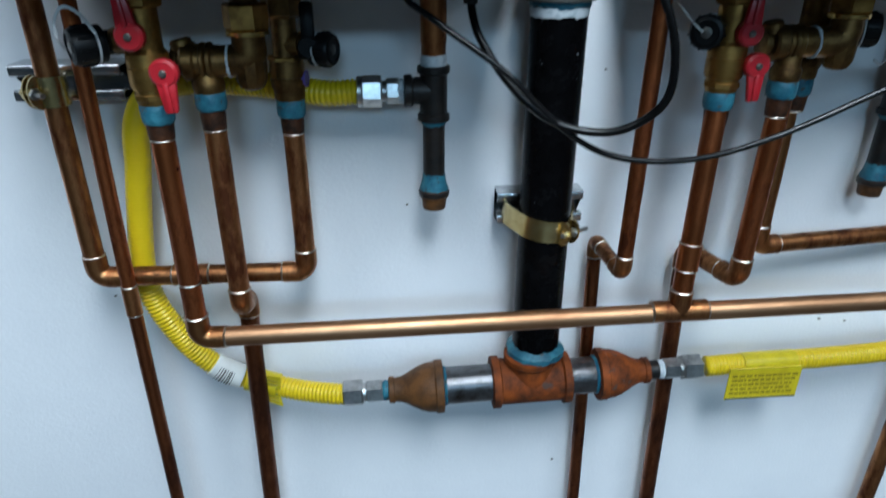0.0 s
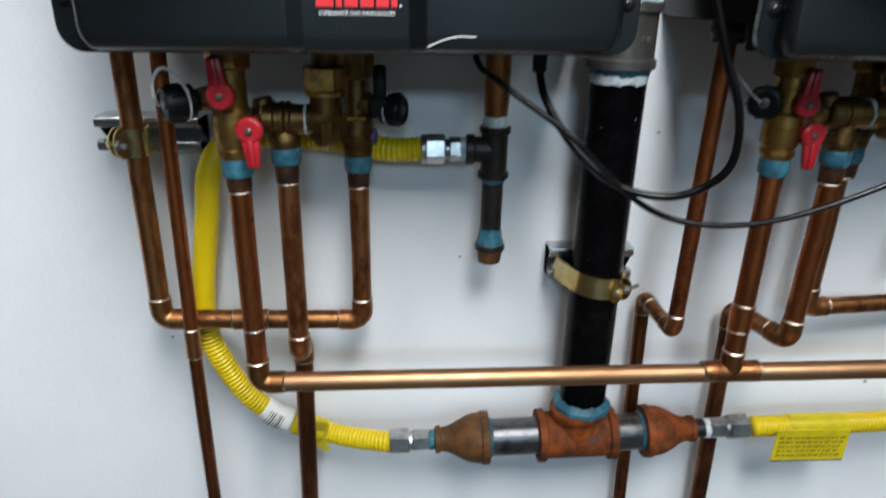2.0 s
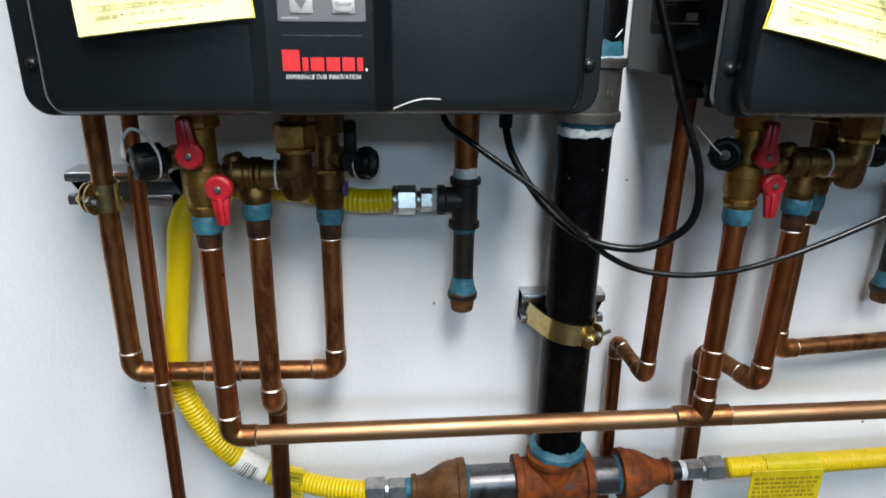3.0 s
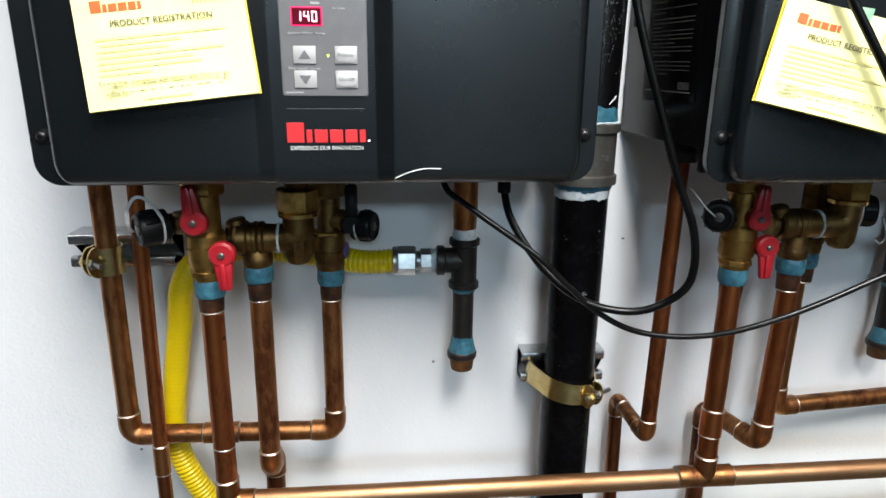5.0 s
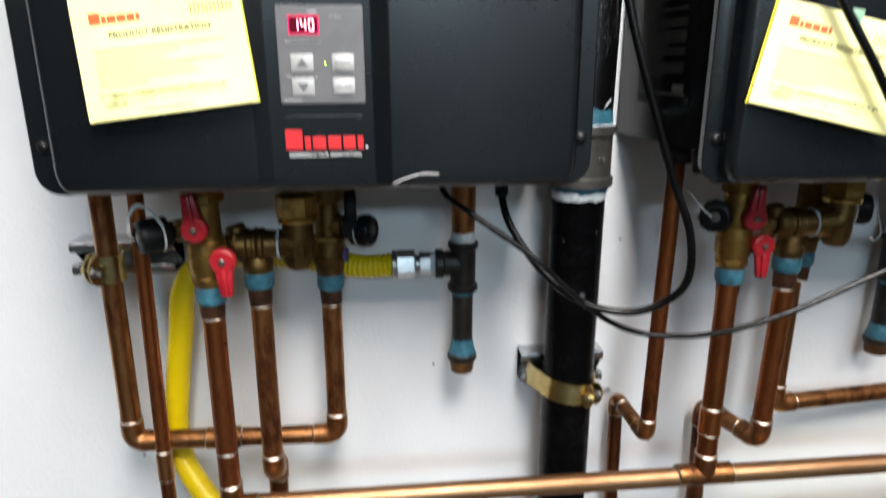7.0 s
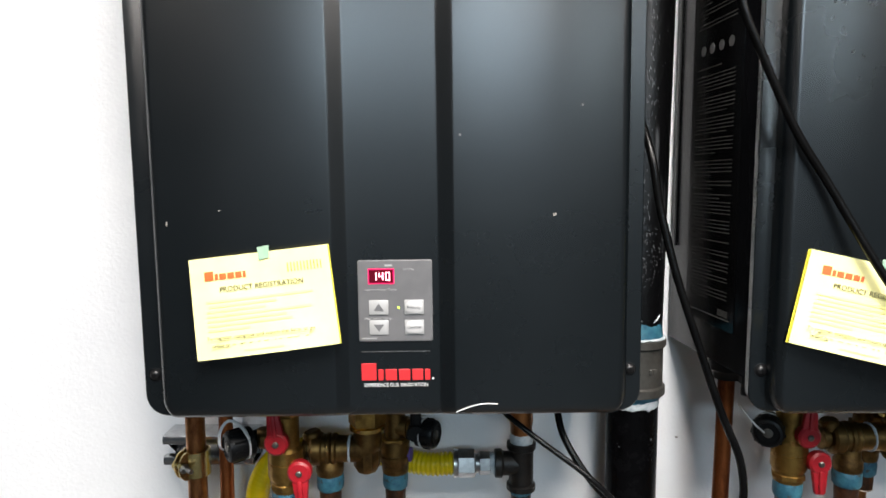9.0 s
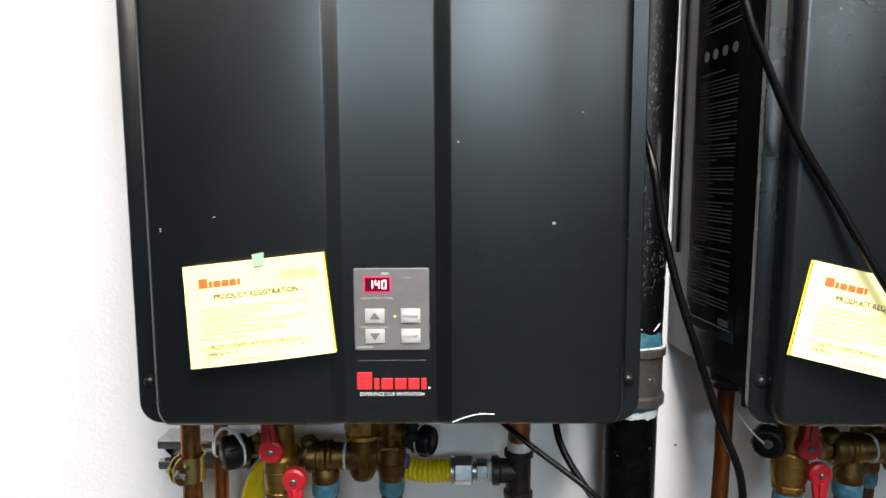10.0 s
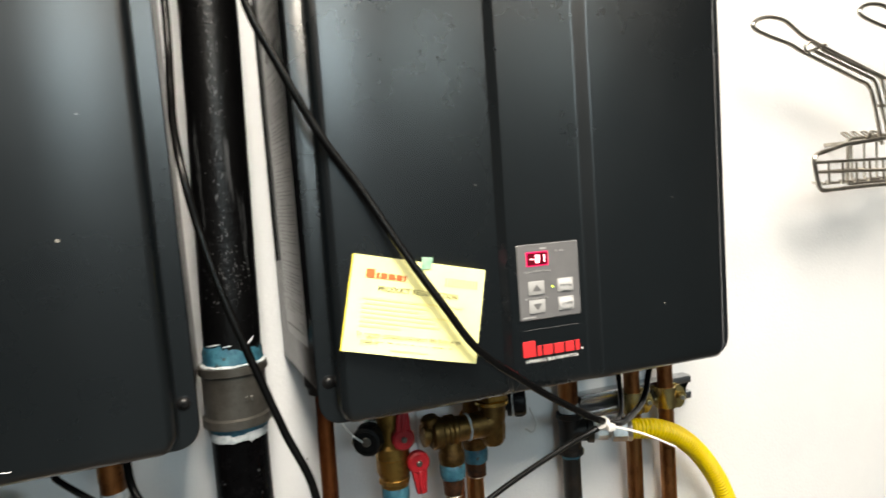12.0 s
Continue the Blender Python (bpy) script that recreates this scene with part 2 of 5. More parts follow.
def fillet(pts, radius, n=7):
    """The polyline with its corners rounded."""
    pts = [Vector(p) for p in pts]
    out = [pts[0]]
    for a, b, c in zip(pts, pts[1:], pts[2:]):
        u, v = (a - b).normalized(), (c - b).normalized()
        ang = u.angle(v)
        if ang > 3.1:
            out.append(b)
            continue
        d = min(radius / math.tan(ang / 2), (a - b).length * 0.49, (c - b).length * 0.49)
        p, q = b + u * d, b + v * d
        for i in range(n + 1):
            s = i / n
            k = 0.55
            h1, h2 = p + (b - p) * k, q + (b - q) * k
            out.append((1 - s) ** 3 * p + 3 * (1 - s) ** 2 * s * h1 + 3 * (1 - s) * s * s * h2 + s ** 3 * q)
    out.append(pts[-1])
    return out


def spline(pts, n=12):
    """A smooth line through the points."""
    pts = [Vector(p) for p in pts]
    pts = [2 * pts[0] - pts[1]] + pts + [2 * pts[-1] - pts[-2]]
    out = []
    for a, b, c, d in zip(pts, pts[1:], pts[2:], pts[3:]):
        for i in range(n):
            s = i / n
            out.append(0.5 * (2 * b + (c - a) * s + (2 * a - 5 * b + 4 * c - d) * s * s + (3 * b - a - 3 * c + d) * s ** 3))
    out.append(pts[-2])
    return out


def sweep(bm, pts, radius, seg=16, cap=True, flat=1.0):
    """A round bar along the points; radius: one number, or one for each point."""
    pts = [Vector(p) for p in pts]
    n = len(pts)
    rad = radius if isinstance(radius, (list, tuple)) else [radius] * n
    tan = [(pts[min(i + 1, n - 1)] - pts[max(i - 1, 0)]).normalized() for i in range(n)]
    up = tan[0].orthogonal().normalized()
    rings = []
    for i in range(n):
        if i:
            up = tan[i - 1].rotation_difference(tan[i]) @ up
        up = (up - up.dot(tan[i]) * tan[i]).normalized()
        side = tan[i].cross(up)
        rings.append([bm.verts.new(pts[i] + rad[i] * (math.cos(a) * up + flat * math.sin(a) * side)) for a in (2 * math.pi * k / seg for k in range(seg))])
    for r, s in zip(rings, rings[1:]):
        for k in range(seg):
            bm.faces.new((r[k], r[(k + 1) % seg], s[(k + 1) % seg], s[k]))
    if cap:
        bm.faces.new(rings[0][::-1])
        bm.faces.new(rings[-1])
    return bm


def turned(bm, base, axis, profile, seg=20, cap=True):
    """A turned piece: profile of (distance along the axis, radius). seg 6 gives a hexagon."""
    base, axis = Vector(base), Vector(axis).normalized()
    up = axis.orthogonal().normalized()
    if seg == 6 and abs(axis.x) > 0.8:
        up = Matrix.Rotation(radians(30), 3, axis) @ (Vector((0, -0.97, 0.24)) - axis * Vector((0, -0.97, 0.24)).dot(axis)).normalized()
    elif seg == 6:
        up = Matrix.Rotation(radians(15), 3, axis) @ up
    side = axis.cross(up)
    rings = [[bm.verts.new(base + axis * d + r * (math.cos(a) * up + math.sin(a) * side)) for a in (2 * math.pi * k / seg for k in range(seg))] for d, r in profile]
    for r, s in zip(rings, rings[1:]):
        for k in range(seg):
            bm.faces.new((r[k], r[(k + 1) % seg], s[(k + 1) % seg], s[k]))
    if cap:
        bm.faces.new(rings[0][::-1])
        bm.faces.new(rings[-1])
    return bm


def lathe(base, axis, profile, seg=20):
    return turned(bmesh.new(), base, axis, profile, seg)


def hexnut(base, axis, length, r):
    c = r * 0.1
    return lathe(base, axis, [(0, r * 0.9), (c, r), (length - c, r), (length, r * 0.9)], 6)


def text_mesh(name, words, size, m, mat, parent, label="", squash=1.0, fit_width=0.0):
    cu = bpy.data.curves.new(name, "FONT")
    cu.body, cu.size, cu.align_x, cu.align_y = words, size, "CENTER", "CENTER"
    cu.resolution_u = 3
    cu.extrude = 0.0002 / 1
    tmp = bpy.data.objects.new(name, cu)
    scene.collection.objects.link(tmp)
    deps = bpy.context.evaluated_depsgraph_get()
    me = bpy.data.meshes.new_from_object(tmp.evaluated_get(deps))
    bpy.data.objects.remove(tmp)
    bpy.data.curves.remove(cu)
    xs = [v.co.x for v in me.vertices]
    k = fit_width / (max(xs) - min(xs)) if fit_width else 1.0
    me.transform(m @ Matrix.Diagonal((k, squash, 1, 1)))
    me.materials.clear()
    me.materials.append(mat)
    ob = new(name, me)
    ob.parent = parent
    if label:
        ob["label"] = label
    return ob


FACING = Matrix.Rotation(radians(90), 4, "X")


# ---- structure ----
def structure(name, bm, mat, label, category):
    return tagged(part(name, bm, mat), label, category, kind="structure")


wall_north = structure("wall_north", boxed(-3.2, 0.4881, WALL, WALL + 0.12, 0, CEIL), WHITE, "glossy white plastic panel wall behind the water heaters", "wall")
part("wall_panel", boxed(0.489, 3.6, WALL - 0.0012, WALL + 0.12, 0, CEIL, bevel=0.0008, seg=1), WHITE, wall_north)
# the rest of the room is out of view, added to shape the light
structure("wall_west", boxed(-3.32, -3.2, -5.8, WALL + 0.12, 0, CEIL), PLAIN, "near-black unseen wall west of the heaters", "wall")
structure("wall_east", boxed(3.6, 3.72, -5.8, WALL + 0.12, 0, CEIL), PLAIN, "near-black unseen wall east of the heaters", "wall")
structure("wall_south", boxed(-3.32, 3.72, -5.92, -5.8, 0, CEIL), PLAIN, "near-black unseen wall facing the heaters", "wall")
structure("floor", boxed(-3.32, 3.72, -5.92, WALL + 0.12, -0.1, 0), FLOOR, "near-black unseen floor", "floor")
structure("ceiling", boxed(-3.32, 3.72, -5.92, WALL + 0.12, CEIL, CEIL + 0.1), TILE, "darkened unseen ceiling", "ceiling")


# ---- water heaters ----
def rounded_outline(x0, x1, z0, z1, r, n=6):
    pts = []
    for cx, cz, a0 in ((x1 - r, z0 + r, -90), (x1 - r, z1 - r, 0), (x0 + r, z1 - r, 90), (x0 + r, z0 + r, 180)):
        for i in range(n + 1):
            a = radians(a0 + 90 * i / n)
            pts.append((cx + r * math.cos(a), cz + r * math.sin(a)))
    return pts


def slab(bm, layers):
    """A plate from outlines (x0, x1, z0, z1, r) at depths y, front last."""
    rings = [[bm.verts.new((x, y, z)) for x, z in rounded_outline(*o)] for y, o in layers]
    for r, s in zip(rings, rings[1:]):
        n = len(r)
        for k in range(n):
            bm.faces.new((r[k], r[(k + 1) % n], s[(k + 1) % n], s[k]))
    bm.faces.new(rings[0])
    bm.faces.new(rings[-1])
    return bm


DEEP = 0.0075            # depth of the pressed channel
FLOOR_Y = -0.264 + DEEP


def cover_mesh(cx):
    """The pressed front cover: rolled edges, and a shallow channel down the middle."""
    bm = bmesh.new()
    xs = [-0.2195, -0.2185, -0.216, -0.2125, -0.209, -0.14, -0.0545, -0.0536, -0.0527, -0.0518, -0.0500, -0.0435, -0.0412, -0.0403, -0.0394, -0.0385, 0.0, 0.0440, 0.0449, 0.0458, 0.0467, 0.0490, 0.0560, 0.0578, 0.0587, 0.0596, 0.0605, 0.14, 0.2115, 0.215, 0.2185, 0.2208, 0.2218]
    zs = [1.3125, 1.3130, 1.3142, 1.3160, 1.3185, 1.3215, 1.3250, 1.3295, 1.335, 1.35, 1.40, 1.5, 1.6, 1.7, 1.8, 1.9, 1.96, 1.966, 1.9695, 1.971]

    def roll(d):
        d = min(max(d / 0.011, 0), 1)
        return math.sqrt(max(0, 1 - (1 - d) ** 2))

    def press(a, b, x):
        """A straight flank with a small radius at its top and foot."""
        s, k = min(max((x - a) / (b - a), 0), 1), 0.17
        if s < k:
            return s * s / (2 * k * (1 - k))
        if s > 1 - k:
            return 1 - (1 - s) ** 2 / (2 * k * (1 - k))
        return (s - k / 2) / (1 - k)

    grid = []
    for z in zs:
        row = []
        for x in xs:
            low, wide = z - zs[0], xs[-1]
            if low < 0.020:
                wide -= 0.020 - math.sqrt(0.020 ** 2 - (0.020 - low) ** 2)
            edge = min(x - xs[0], xs[-1] - x, z - zs[0], zs[-1] - z)
            if abs(x) > 0.14:
                x = math.copysign(0.14 + (abs(x) - 0.14) * (wide - 0.14) / (xs[-1] - 0.14), x)
            y = -0.2505 - 0.0135 * roll(edge)
            channel = press(-0.0545, -0.0385, x) * (1 - press(0.0440, 0.0605, x))
            y += DEEP * channel * roll(edge)
            row.append(bm.verts.new((cx + x, y, z)))
        grid.append(row)
    for r, s in zip(grid, grid[1:]):
        for i in range(len(xs) - 1):
            bm.faces.new((r[i], r[i + 1], s[i + 1], s[i]))
    rim = [grid[0][i] for i in range(len(xs))] + [g[-1] for g in grid[1:]] + [grid[-1][i] for i in range(len(xs) - 2, -1, -1)] + [g[0] for g in grid[-2:0:-1]]
    back = [bm.verts.new((v.co.x, -0.235, v.co.z)) for v in rim]
    n = len(rim)
    for k in range(n):
        bm.faces.new((rim[k], rim[(k + 1) % n], back[(k + 1) % n], back[k]))
    bm.faces.new(back)
    return bm


def logo_bars(cx, cz, y, width, height, mat, parent, name="brand_mark"):
    """The maker's mark, as plain bars."""
    widths = [0.23, 0.09, 0.18, 0.18, 0.17, 0.09]
    total = sum(widths) + 0.012 * 5
    x = cx - width / 2
    for i, w in enumerate(widths):
        w0, w1 = x, x + w / total * width
        z0, top = cz - height / 2, height * (0.95 if i == 0 else 0.62)
        part(name, boxed(w0 + 0.0003, w1 - 0.0007, y - 0.0005, y + 0.0005, z0, z0 + top, bevel=0.0004, seg=1), mat, parent)
        x = w1 + 0.012 / total * width


SEGMENTS = {"0": "abcdef", "1": "bc", "4": "bcfg", "8": "abcdefg", "-": "g"}


def seven_segment(ch, cx, cz, y, w, h, parent):
    t = 0.0007
    where = {"a": (0, h / 2, w, t), "g": (0, 0, w, t), "d": (0, -h / 2, w, t), "f": (-w / 2, h / 4, t, h / 2), "b": (w / 2, h / 4, t, h / 2),
             "e": (-w / 2, -h / 4, t, h / 2), "c": (w / 2, -h / 4, t, h / 2)}
    for s in SEGMENTS[ch]:
        dx, dz, sx, sz = where[s]
        part("digit_segment", boxed(cx + dx - sx / 2, cx + dx + sx / 2, y - 0.0004, y, cz + dz - sz / 2, cz + dz + sz / 2), DIGIT, parent)


def flared(bm, cx):
    """The west side of the case widens a little towards the wall."""
    for v in bm.verts:
        if v.co.x < cx - 0.2:
            v.co.x -= 0.085 * max(0, v.co.y + 0.236)
    return bm


def water_heater(cx, digits, label, gland_x, west=0.241, east=0.241):
    h = empty("water_heater", label, "water heater", "tankless water heaters")
    case = boxed(cx - min(0.2335, west - 0.003), cx + 0.2335, -0.236, WALL - 0.001, 1.338, 1.962, bevel=0.004)
    case = part("case", flared(case, cx), BODY, h)
    part("corner_seam", flared(boxed(cx - min(0.2335, west - 0.003) - 0.0015, cx - min(0.2335, west - 0.003) + 0.0005, -0.0650, -0.0620, 1.455, 1.955), cx), BLACK_PLASTIC, case)
    fl = bmesh.new()
    slab(fl, [(-0.232, (cx - west + 0.0015, cx + east - 0.0015, 1.3120, 1.966, 0.020)), (-0.2422, (cx - west, cx + east, 1.3105, 1.968, 0.021)), (-0.2430, (cx - west + 0.0009, cx + east - 0.0009, 1.3114, 1.966, 0.020))])
    part("side_flange", fl, COVER, h)
    part("front_cover", cover_mesh(cx), COVER, h, sharp=0.9)
    for dx in (0.011 - west, east - 0.011):
        for z in (1.352, 1.94):
            s = part("screw", lathe((cx + dx, -0.2428, z), (0, -1, 0), [(0, 0.0066), (0.0010, 0.0066), (0.0012, 0.0052), (0.0026, 0.0046), (0.0038, 0.0030), (0.0042, 0.0015)], 16), SCREW_BLACK, h)
            for sx, sz in ((0.0024, 0.0005), (0.0005, 0.0024)):
                part("screw_slot", boxed(cx + dx - sx, cx + dx + sx, -0.2471, -0.2466, z - sz, z + sz), BLACK_PLASTIC, s)
    # control panel in the channel
    y = FLOOR_Y
    x0, x1, z0, z1 = cx - 0.0305, cx + 0.0390, 1.3855, 1.4625
    p = bmesh.new()
    slab(p, [(y + 0.003, (x0, x1, z0, z1, 0.002)), (y - 0.0008, (x0, x1, z0, z1, 0.002)), (y - 0.0016, (x0 + 0.0008, x1 - 0.0008, z0 + 0.0008, z1 - 0.0008, 0.002))])
    panel = part("control_panel", p, FACIA, h, "grey control panel with a lit red display")
    y -= 0.0016
    part("display_rim", boxed(x0 + 0.0098, x0 + 0.0342, y - 0.0003, y, z1 - 0.0222, z1 - 0.0078), SCREEN_GLOW, panel)
    part("display", boxed(x0 + 0.0108, x0 + 0.0332, y - 0.0006, y, z1 - 0.0212, z1 - 0.0088), SCREEN, panel, "red numeric display")
    for i, ch in enumerate(digits):
        if ch in SEGMENTS:
            seven_segment(ch, x0 + 0.0158 + 0.0062 * i, z1 - 0.0150, y - 0.0007, 0.0034, 0.0072, panel)
    for words, tx, tz, size, wide in (("Approx Water Temp.", 0.0215, z1 - 0.0276, 0.0032, 0.030), ("Hot water temp.", 0.0190, z0 + 0.0222, 0.0032, 0.026), ("In Use", 0.0475, z1 - 0.0086, 0.0030, 0.0095)):
        text_mesh("panel_text", words, size, Matrix.Translation((x0 + tx, y - 0.0003, tz)) @ FACING, BUTTON, panel, fit_width=wide)
    part("printed_line", boxed(x0 + 0.0255, x0 + 0.0325, y - 0.0003, y, z1 - 0.0058, z1 - 0.0040), BUTTON, panel)
    part("printed_line", boxed(x0 + 0.0030, x0 + 0.0170, y - 0.0003, y, z0 + 0.0026, z0 + 0.0038), BUTTON, panel)
    for bx, bz, arrow in ((0.0102, 0.0258, 1), (0.0102, 0.0068, -1), (0.0432, 0.0258, 0), (0.0432, 0.0068, 0)):
        b = part("button", boxed(x0 + bx, x0 + bx + 0.0180, y - 0.0012, y + 0.0002, z0 + bz, z0 + bz + 0.0138, bevel=0.0006), BUTTON, panel)
        mx, mz = x0 + bx + 0.009, z0 + bz + 0.0069
        if arrow:
            t = bmesh.new()
            tri = [(mx - 0.0048, mz - 0.003 * arrow), (mx + 0.0048, mz - 0.003 * arrow), (mx, mz + 0.0038 * arrow)]
            for yy in (y - 0.0016, y - 0.0010):
                t.faces.new([t.verts.new((a, yy, c)) for a, c in tri])
            part("arrow", t, FACIA, b)
        else:
            oval = bmesh.new()
            slab(oval, [(y - 0.0008, (mx - 0.0086, mx + 0.0086, mz - 0.0060, mz + 0.0060, 0.0059)), (y - 0.0018, (mx - 0.0084, mx + 0.0084, mz - 0.0058, mz + 0.0058, 0.0057)), (y - 0.0022, (mx - 0.0076, mx + 0.0076, mz - 0.0050, mz + 0.0050, 0.0049))])
            part("key_cap", oval, KEYCAP, b)
            words = "Priority" if bz > 0.015 else "On/Off"
            text_mesh("button_text", words, 0.0040, Matrix.Translation((mx, y - 0.0024, mz)) @ FACING, FACIA, b, fit_width=0.0128)
    part("indicator_light", lathe((x0 + 0.0378, y + 0.0002, z0 + 0.0322), (0, -1, 0), [(0, 0.0010), (0.0006, 0.0008)], 10), LED, panel)
    # mark and slogan under the panel
    logo_bars(cx + 0.0035, 1.3565, FLOOR_Y - 0.0003, 0.066, 0.0175, PRINT_RED, h)
    part("brand_dot", lathe((cx + 0.0385, FLOOR_Y + 0.0003, 1.3492), (0, -1, 0), [(0, 0.0011), (0.0006, 0.0011)], 10), PRINT_WHITE, h)
    part("hair_line", boxed(cx - 0.028, cx + 0.036, FLOOR_Y - 0.0004, FLOOR_Y + 0.0005, 1.3755, 1.3758), FACIA, h)
    text_mesh("slogan", "EXPERIENCE OUR INNOVATION", 0.0048, Matrix.Translation((cx + 0.0035, FLOOR_Y - 0.0003, 1.3432)) @ FACING, PRINT_WHITE, h, "small white printed slogan", fit_width=0.060)
    # rating plate on the west side of the case
    x = cx - min(0.2335, west - 0.003) - 0.0005
    plate = part("rating_plate", flared(boxed(x - 0.0004, x, -0.205, -0.098, 1.378, 1.86), cx), LABEL_BLACK, h, "black rating plate with dense grey print")
    part("plate_border", flared(boxed(x - 0.0006, x - 0.0003, -0.196, -0.103, 1.3885, 1.3895), cx), PRINT_GREY, plate)
    part("bar_code", flared(boxed(x - 0.0006, x - 0.0003, -0.193, -0.172, 1.3915, 1.3985), cx), PRINT_DIM, plate)
    rng = random.Random(7)
    fine = bmesh.new()
    z, left = 1.845, 0
    while z > 1.402:
        if 1.655 < z < 1.695:
            z -= 0.002
            if abs(z - 1.674) < 0.0012:
                for yy in (-0.181, -0.161, -0.141, -0.122):
                    part("approval_mark", flared(lathe((x - 0.0005, yy, z), (-1, 0, 0), [(0, 0.0055), (0.0003, 0.0055)], 12), cx), PRINT_GREY, plate)
            continue
        if left <= 0:
            left = rng.randint(2, 6)
            z -= rng.choice((0.0, 0.0025, 0.0045))
        left -= 1
        ya, w = -0.190, 0.083 if left else rng.uniform(0.018, 0.07)
        ya += 0.083 - w
        while w > 0.003:
            k = min(w, rng.uniform(0.003, 0.010))
            box(fine, x - 0.00055, x - 0.0003, ya, ya + k - 0.0009, z, z + 0.0010)
            ya += k
            w -= k
        z -= 0.0039
    tagged(part("fine_print", flared(fine, cx), PRINT_DIM, plate), kind="stuff")
    # service openings below
    part("cable_gland", lathe((cx + gland_x, -0.185, 1.338), (0, 0, -1), [(0, 0.011), (0.012, 0.011), (0.016, 0.0075), (0.048, 0.0065)], 16), BLACK_PLASTIC, h)
    return h


def case_foot(heater, x, y, pipe_x, pipe_y):
    """The rubber grommet where a pipe enters the case, and the black bolt beside it."""
    part("pipe_grommet", lathe((pipe_x, pipe_y, 1.339), (0, 0, -1), [(0, 0.0190), (0.010, 0.0190), (0.013, 0.0165), (0.020, 0.0155), (0.021, 0.0095)], 20), BLACK_PLASTIC, heater)
    b = part("case_bolt", hexnut((x, y, 1.339), (0, 0, -1), 0.012, 0.0080), BLACK_PLASTIC, heater)
    part("bolt_shank", lathe((x, y, 1.328), (0, 0, -1), [(0, 0.0058), (0.012, 0.0058), (0.013, 0.0048)], 14), BLACK_PLASTIC, b)


H2 = 0.578
heater_a = water_heater(0.0, "140", "charcoal tankless water heater showing 140, mounted on the white wall", 0.168, east=0.2385)
heater_b = water_heater(H2, "-81", "charcoal tankless water heater with a cable across its cover", 0.175, 0.2350)

heater_a.matrix_basis = Matrix.Translation((0, 0, 1.33)) @ Matrix.Rotation(radians(-0.45), 4, "Y") @ Matrix.Translation((0, 0, -1.33))

case_foot(heater_b, 0.358, -0.208, 0.3588, -0.159)

# scuffs on the covers
tagged(part("scratch", sweep(bmesh.new(), spline([(0.060, -0.2640, 1.3185), (0.072, -0.2647, 1.3235), (0.085, -0.2647, 1.3265), (0.099, -0.2646, 1.3262)], 6), 0.0005, 6), PRINT_WHITE, heater_a), "white scratch in the dark paint")
for x, z, w, hgt in ((0.150, 1.502, 0.003, 0.0025), (-0.203, 1.497, 0.0012, 0.004), (-0.155, 1.510, 0.003, 0.0008), (0.065, 1.575, 0.002, 0.002), (0.175, 1.60, 0.0018, 0.0018)):
    part("chip", boxed(x, x + w, -0.2643, -0.2637, z, z + hgt), DIRT, heater_a)
for x, z, w, hgt in ((0.73, 1.498, 0.0016, 0.0010), (0.505, 1.525, 0.0022, 0.0008), (0.715, 1.385, 0.0012, 0.0012)):
    part("chip", boxed(x, x + w, -0.2643, -0.2637, z, z + hgt), DIRT, heater_b)


